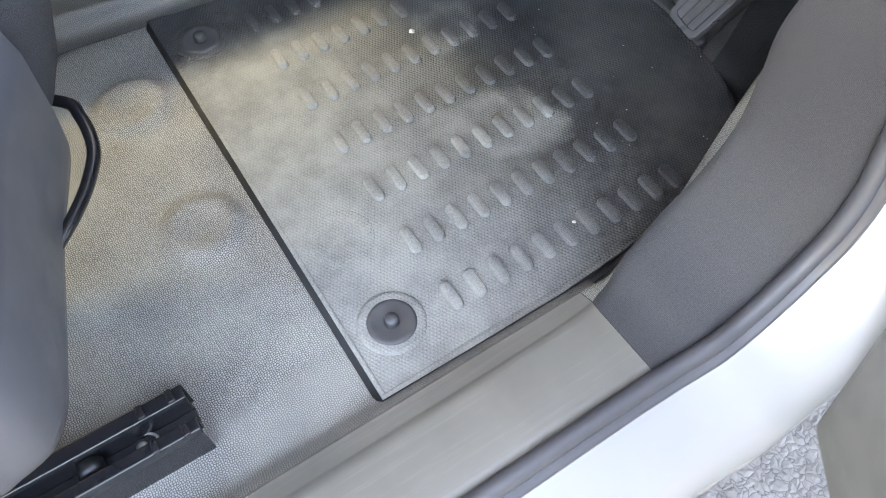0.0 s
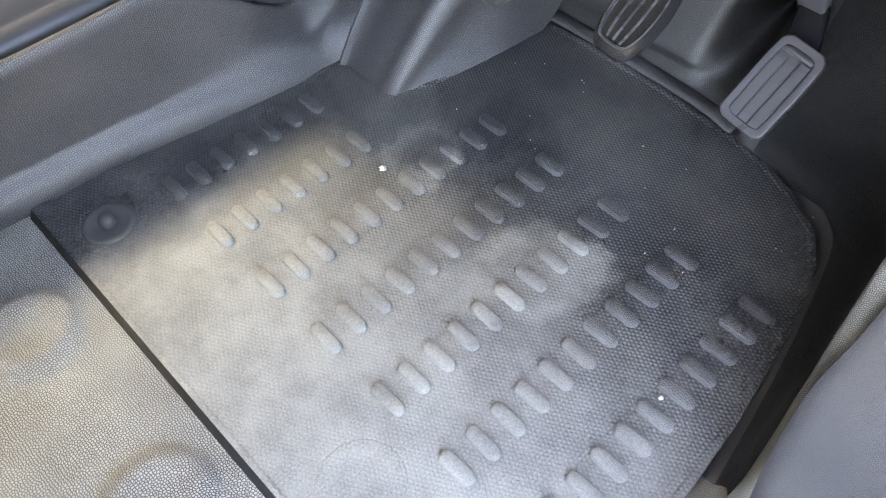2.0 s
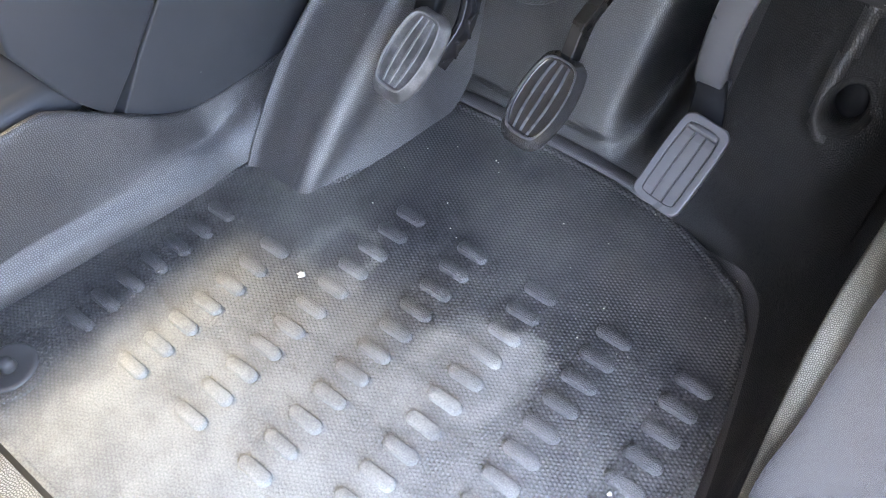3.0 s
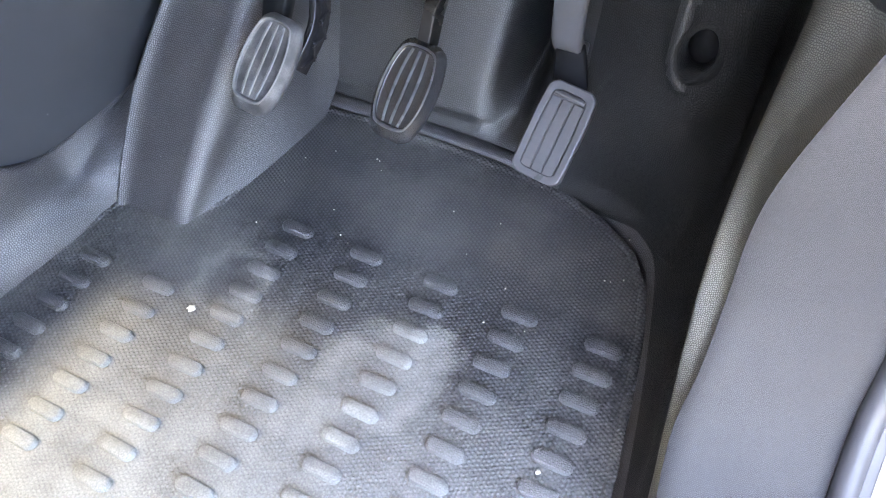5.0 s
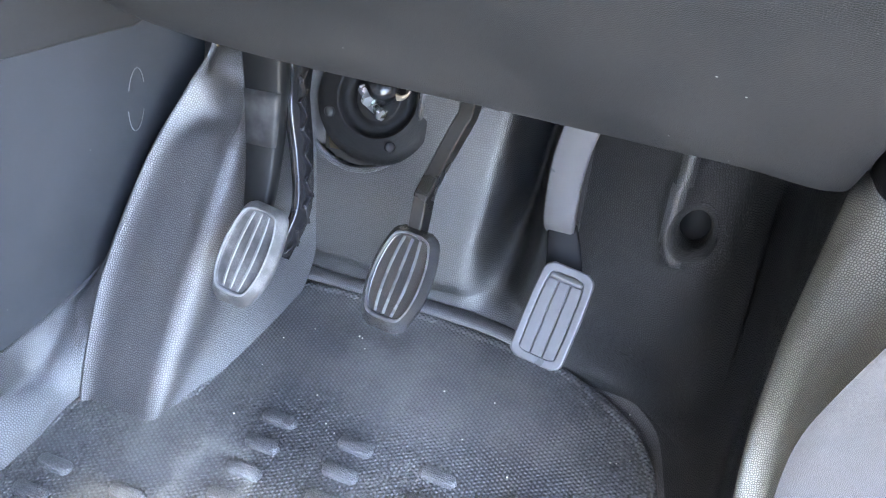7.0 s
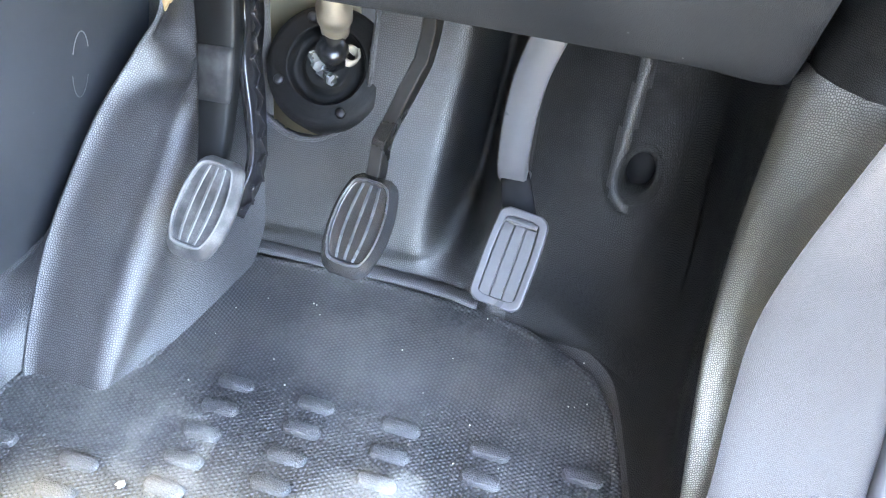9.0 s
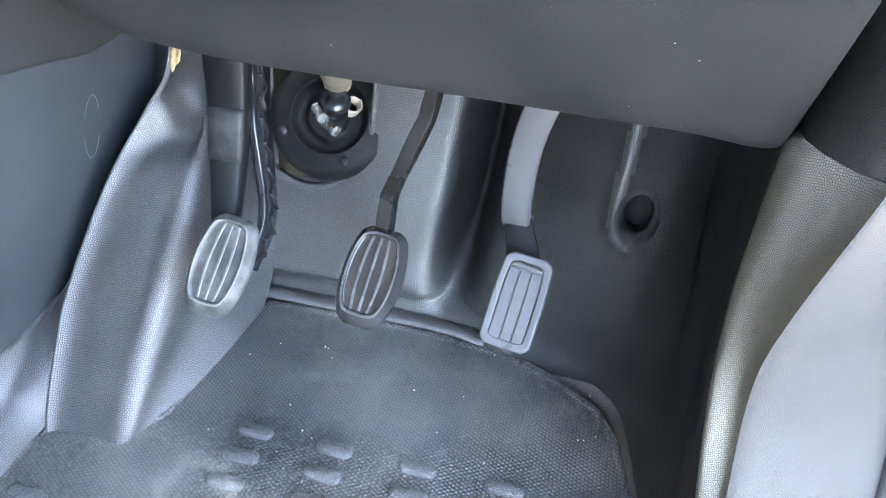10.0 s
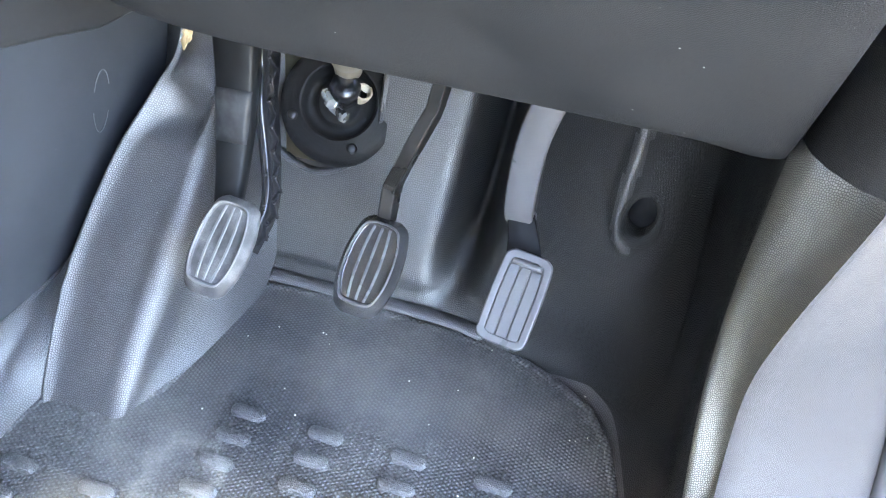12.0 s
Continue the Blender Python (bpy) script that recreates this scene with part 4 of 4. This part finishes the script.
part("arm", bar([(-0.193, 0.406, 0.146), (-0.193, 0.426, 0.17), (-0.193, 0.437, 0.187), (-0.1925, 0.441, 0.193), (-0.19, 0.444, 0.2), (-0.181, 0.453, 0.222), (-0.172, 0.465, 0.244), (-0.1695, 0.468, 0.25), (-0.168, 0.47, 0.257), (-0.165, 0.478, 0.285), (-0.165, 0.49, 0.38)], 0.011, 0.020, 60, round_to=0.18), PAINT, brake, "bent black steel arm", smooth=False)

gas = thing("accelerator_pedal", (-0.085, 0.40, 0.09), "grey plastic accelerator pedal with a long wide arm", "pedal", "pedals in the footwell")
pad(gas, pad_pose((-0.0805, 0.417, 0.124), (0.08, 0.70, 0.71), 0, -3), 0.0195, 0.0190, 0.0175, 0.074, GASP, "grey ribbed plastic pad", 0.0011, False, lip=LIPG)
part("arm", bar([(-0.0935, 0.492, 0.150), (-0.0942, 0.479, 0.158), (-0.0948, 0.4715, 0.178), (-0.0925, 0.468, 0.220), (-0.087, 0.467, 0.255), (-0.078, 0.468, 0.285), (-0.062, 0.472, 0.33)], (0.023, 0.026), 0.012, 36), GASP, gas, "satin grey plastic arm")
part("neck", bar([(-0.082, 0.449, 0.135), (-0.086, 0.463, 0.145), (-0.0930, 0.478, 0.160)], (0.030, 0.0225), 0.010, 8), POCKET, gas, "dark neck under the arm")


# ---- steering shaft boot ----
structure("bulkhead_panel", block(-0.40, -0.290, 0.640, 0.644, 0.05, 0.40), BEIGE, "bare beige painted metal behind the lining", "bulkhead")
# added sheet: paints the dark void right of the boot
structure("bulkhead_shade", block(-0.289, -0.20, 0.680, 0.684, 0.05, 0.40), VOID, "added near-black sheet standing in for shade beside the steering shaft", "bulkhead")
axis = Vector((0.16, -0.72, 0.62)).normalized()
bm_m = Matrix.Translation((-0.297, 0.574, 0.174)) @ axis.to_track_quat("Z", "Y").to_matrix().to_4x4()
boot = thing("steering_boot", (-0.296, 0.58, 0.166), "black rubber boot sealing the steering shaft at the bulkhead", "rubber boot")
part("bellows", turned([(0.060, -0.045), (0.061, -0.010), (0.0585, 0.001), (0.051, 0.006), (0.0405, 0.006), (0.0390, 0.0085), (0.0375, 0.0085), (0.0360, 0.006), (0.0348, -0.005), (0.030, -0.007), (0.024, -0.006), (0.0225, 0.002), (0.019, 0.004), (0.016, 0.0), (0.010, 0.006), (0.0, 0.006)], bm_m, 48), BOOT, boot)
for ang in (20, 110, 200, 290):
    part("lug", turned([(0.005, 0.0), (0.005, 0.009), (0.0035, 0.0105), (0.0, 0.0105)], bm_m @ pose(0.047 * math.cos(radians(ang)), 0.047 * math.sin(radians(ang)), 0), 14), BLACK, boot)
sh_m = Matrix.Translation((-0.300, 0.578, 0.160)) @ Vector((0.22, -0.48, 0.85)).normalized().to_track_quat("Z", "Y").to_matrix().to_4x4()
shaft = thing("steering_shaft", (-0.296, 0.57, 0.18), "greasy steering shaft with a metal universal joint", "steering shaft")
part("lower_shaft", turned([(0.008, 0.01), (0.008, 0.035), (0.0, 0.035)], sh_m, 20), STEEL, shaft)
part("yoke", turned([(0.0, 0.030), (0.013, 0.030), (0.015, 0.036), (0.015, 0.056), (0.012, 0.060), (0.0, 0.060)], sh_m @ pose(0.006, 0.006, 0, 8, 0, 0), 8), STEEL, shaft)
part("upper_shaft", turned([(0.013, 0.055), (0.014, 0.066), (0.012, 0.070), (0.016, 0.074), (0.016, 0.09), (0.011, 0.094), (0.011, 0.25)], sh_m @ pose(0.010, 0.016, 0), 22), BRASS, shaft, "worn pale metal collar")
turns = [(0.0075 * math.cos(1.05 * i), 0.0075 * math.sin(1.05 * i), 0.0008 * i) for i in range(25)]
coil_m = sh_m @ pose(0.020, 0.002, 0.030, 20, 0, 30)
part("coil", tube([coil_m @ Vector(p) for p in turns], 0.0014, 120, 8), BRASS, shaft, "dull metal coil")
for (u, v, h), (a, bb) in (((-0.010, -0.004, 0.040), (70, 20)), ((-0.002, -0.014, 0.030), (75, 40))):
    part("bolt", turned([(0.0, -0.008), (0.0045, -0.008), (0.0045, 0.006), (0.0062, 0.006), (0.0062, 0.011), (0.0, 0.012)], sh_m @ pose(u, v, h, a, 0, bb), 6), ZINC, shaft, "bright zinc bolt", smooth=False)


# ---- seat ----
seat = thing("driver_seat", (-0.15, -0.45, 0.05), "grey driver's seat at the edge of the footwell", "car seat")
front_line = [(-0.40, -0.34, 0), (-0.37, -0.23, 0), (-0.31, -0.115, 0), (-0.22, -0.128, 0), (-0.16, -0.163, 0), (-0.085, -0.192, 0), (-0.01, -0.214, 0), (0.040, -0.232, 0), (0.058, -0.262, 0), (0.062, -0.34, 0), (0.062, -0.80, 0)]
rows = []
for p in spline(front_line, 60):
    cx, cy = -0.15, -0.50
    rows.append([(cx + (p.x - cx) * s, cy + (p.y - cy) * s, z) for s, z in ((0.70, 0.17), (0.86, 0.18), (0.93, 0.21), (0.965, 0.25), (0.985, 0.29), (0.98, 0.325), (0.94, 0.345), (0.85, 0.355), (0.5, 0.35), (0.0, 0.345))])
part("cushion", loft(rows), FABRIC, seat, "dark grey fabric cushion")
rows = []
for p in spline([(q[0], q[1], 0) for q in front_line[4:]], 44):
    cx, cy = -0.15, -0.50
    rows.append([(cx + (p.x - cx) * s, cy + (p.y - cy) * s, z) for s, z in ((0.80, 0.175), (0.93, 0.18), (0.985, 0.19), (1.0, 0.205), (1.012, 0.24), (1.02, 0.29), (1.01, 0.312), (0.98, 0.316), (0.95, 0.31))])
part("valance", loft(rows), SEATP, seat, "smooth grey plastic side valance")
part("slide_lever", bar([(-0.28, -0.23, 0.19), (-0.215, -0.158, 0.198), (-0.186, -0.148, 0.20), (-0.155, -0.149, 0.20), (-0.134, -0.157, 0.20), (-0.110, -0.173, 0.20), (-0.085, -0.197, 0.20), (-0.04, -0.26, 0.19)], 0.0095, 0.008, 40, side=(0, 1, 0), round_to=0.6), STEEL, seat, "shiny black slide lever")
for x in (-0.32, 0.0):
    part("riser", block(x - 0.015, x + 0.015, -0.60, -0.36, 0.004 if x else 0.032, 0.20), STEEL, seat)
part("backrest", block(-0.40, 0.09, -0.98, -0.74, 0.30, 0.98), FABRIC, seat, bevel=0.04)

rail = thing("seat_rail", (0.0, -0.3, -0.008), "black steel seat rail bolted to the floor", "seat rail")
part("floor_rail", block(-0.345, -0.295, -0.75, -0.30, -0.016, 0.006), STEEL, rail)
chan = [(-0.030, -0.008), (-0.030, 0.034), (-0.026, 0.040), (-0.012, 0.040), (-0.010, 0.036), (-0.010, 0.014), (0.010, 0.014), (0.010, 0.036), (0.012, 0.040), (0.024, 0.040), (0.028, 0.034), (0.028, -0.008)]
part("channel", thick(loft([[(x * 0.88 - 0.0125, y, z - 0.008) for x, z in chan] for y in (-0.185, -0.20, -0.24, -0.32, -0.75)]), 0.002), STEEL, rail, smooth=False, bevel=0.0012)
for x in (-0.0290, 0.0045):
    for y in (-0.196, -0.222):
        part("clip_tab", block(x - 0.006, x + 0.006, y - 0.003, y + 0.003, 0.0315, 0.036), STEEL, rail, bevel=0.001)
arc = [(-0.0125 + 0.0105 * math.cos(a), -0.235 + 0.014 * math.sin(a), 0.0085) for a in (radians(95 + 14 * i) for i in range(8))]
part("spring_clip", tube(arc, 0.0013, 30, 8), ZINC, rail, "bright spring clip")
arc = [(-0.0125 + 0.0105 * math.cos(a), -0.235 + 0.014 * math.sin(a), 0.0085) for a in (radians(20 + 10 * i) for i in range(5))]
part("spring_clip", tube(arc, 0.0013, 20, 8), ZINC, rail, "bright spring clip")
part("rivet", turned([(0.005, 0.0), (0.005, 0.003), (0.004, 0.005), (0.0, 0.006)], Matrix.Translation((-0.0125, -0.235, 0.007)), 20), ZINC, rail, "bright rivet")
part("roller", turned([(0.0, -0.006), (0.011, -0.006), (0.011, 0.006), (0.0, 0.006)], Matrix.Translation((-0.0125, -0.275, 0.018)) @ pose(0, 0, 0, 0, 90), 20), BLACK, rail)


# ---- floor mat with its ribs ----
OUTLINE = [(-0.512, -0.045), (0.058, -0.045), (0.0585, 0.05), (0.058, 0.15), (0.053, 0.23), (0.043, 0.305), (0.036, 0.350), (0.024, 0.395), (0.002, 0.431), (-0.034, 0.455), (-0.072, 0.471), (-0.11, 0.479), (-0.20, 0.486), (-0.30, 0.487), (-0.352, 0.482), (-0.366, 0.38), (-0.375, 0.325), (-0.396, 0.300), (-0.42, 0.292), (-0.464, 0.290), (-0.482, 0.19), (-0.499, 0.105), (-0.513, 0.03)]
mat_thing = thing("floor_mat", (-0.2, 0.2, -0.01), "black ribbed rubber floor mat, dusty with pale smears", "floor mat")


def inset(poly, d):
    out = []
    n = len(poly)
    for i in range(n):
        a, b, c = Vector(poly[i - 1]), Vector(poly[i]), Vector(poly[(i + 1) % n])
        n1, n2 = (b - a).normalized(), (c - b).normalized()
        k = (Vector((-n1.y, n1.x)) + Vector((-n2.y, n2.x))).normalized()
        out.append(tuple(b + k * d))
    return out


rows = [[(x, y - (flare if y < -0.03 else 0), z) for x, y in inset(OUTLINE, d)] for d, flare, z in ((-0.001, 0.0065, -0.0165), (-0.0005, 0.0032, -0.010), (0.0005, 0, 0.0010), (0.004, 0, 0.0022), (0.0065, 0, 0.0014), (0.008, 0, 0.0))]
part("border", loft(rows[2:], close=True), MATR, mat_thing, "raised rubber rim")
# cut side in black, widened at the rear to paint the gap's shadow
part("side", loft(rows[:3], close=True), EDGE, mat_thing, "black cut side, flared to stand in for the shadow gap")
bm = bmesh.new()
bm.faces.new([bm.verts.new((x, y, 0.0)) for x, y in inset(OUTLINE, 0.008)])
bmesh.ops.triangulate(bm, faces=bm.faces[:])
sheet = part("sheet", bm, MATR, mat_thing, "dusty black rubber sheet with fine pips", smooth=False)

HALF, RAD, TALL = 0.0098, 0.0060, 0.0050
ringset = []
for r, h in ((1.08, 0.0), (1.0, 0.55), (0.90, 0.86), (0.70, 0.98)):
    ring = []
    for i in range(14):
        a = 2 * math.pi * i / 14
        ring.append(((HALF if math.cos(a) > 0 else -HALF) + RAD * r * math.cos(a), RAD * r * math.sin(a), TALL * h))
    ringset.append(ring)
bm = loft(ringset, close=True)
bm.verts.ensure_lookup_table()
bm.faces.new(bm.verts[-14:])
rib_mesh = mesh_of("mat_rib", bm, RIBR)
ROWS_OF_RIBS = [(-0.4345, 0, 7), (-0.3615, 0, 7), (-0.2880, 0, 11), (-0.2150, 0, 11), (-0.1405, 0, 11), (-0.067, 0, 11), (0.0065, 0, 11)]
for x0, first, last in ROWS_OF_RIBS:
    for k in range(first, last):
        y = 0.0610 + 0.0265 * k
        rib = new("rib", rib_mesh)
        rib.parent = mat_thing
        rib.location = Vector((x0 + 0.022 * (y - 0.2), y, 0.0)) - mat_thing.location
        rib.rotation_euler = (0, 0, radians(random.uniform(-1.5, 1.5)))


def mat_clip(x, y):
    c = thing("mat_clip", (x, y, 0.0), "dark grey plastic twist clip holding the mat", "mat clip", "clips of the mat")
    part("disc", turned([(0.0235, -0.002), (0.0235, 0.0018), (0.022, 0.0028), (0.019, 0.0030), (0.0175, 0.0022), (0.0, 0.0018)], Matrix.Translation((x, y, 0)), 40), CLIP, c)
    part("knob", turned([(0.0075, 0.001), (0.0066, 0.009), (0.0055, 0.011), (0.0, 0.0115)], Matrix.Translation((x, y, 0)), 24), CLIP, c)
    part("collar", turned([(0.033, -0.001), (0.0325, 0.0010), (0.028, 0.0016), (0.0245, 0.0010)], Matrix.Translation((x, y, 0)), 40), MATR, c, "raised rubber collar")


mat_clip(-0.003, 0.0)
mat_clip(-0.4445, -0.003)
part("imprint", turned([(0.034, -0.0004), (0.032, 0.0003), (0.027, 0.0005), (0.021, 0.0002), (0.019, -0.0004)], Matrix.Translation((-0.110, 0.005, 0)), 40), MATR, mat_thing, "shallow ring pressed into the rubber")


def crumb(x, y, z, size):
    bm = bmesh.new()
    bmesh.ops.create_icosphere(bm, subdivisions=2, radius=size)
    for v in bm.verts:
        v.co *= 0.7 + 0.6 * noise.noise(v.co * 300 + Vector((x, y, 0)) * 50)
        v.co.z *= 0.6
        v.co += Vector((x, y, z))
    ob = part("crumb", bm, GRIT)
    return tagged(ob, "pale crumb of dirt lying on the rubber mat", "debris", "crumbs on the mat")


crumb(-0.319, 0.212, 0.002, 0.0045)
crumb(0.001, 0.207, 0.0035, 0.0028)
for _ in range(26):
    crumb(random.uniform(-0.34, 0.02), random.uniform(0.30, 0.47), 0.0006, random.uniform(0.0006, 0.0013))


def glue_patch(x, y, z):
    bm = bmesh.new()
    bmesh.ops.create_icosphere(bm, subdivisions=3, radius=1)
    for v in bm.verts:
        k = 0.8 + 0.5 * noise.noise(v.co * 2.3)
        k *= 0.8 + 0.6 * noise.noise(v.co * 6)
        v.co = Vector((x + v.co.x * 0.008 * k, y + v.co.y * 0.005 * k + v.co.z * 0.006, z + v.co.z * 0.015 * k))
    ob = part("glue_patch", bm, FOAM)
    return tagged(ob, "yellowish blob of old glue on the vinyl lining", "glue")


glue_patch(-0.421, 0.524, 0.243)
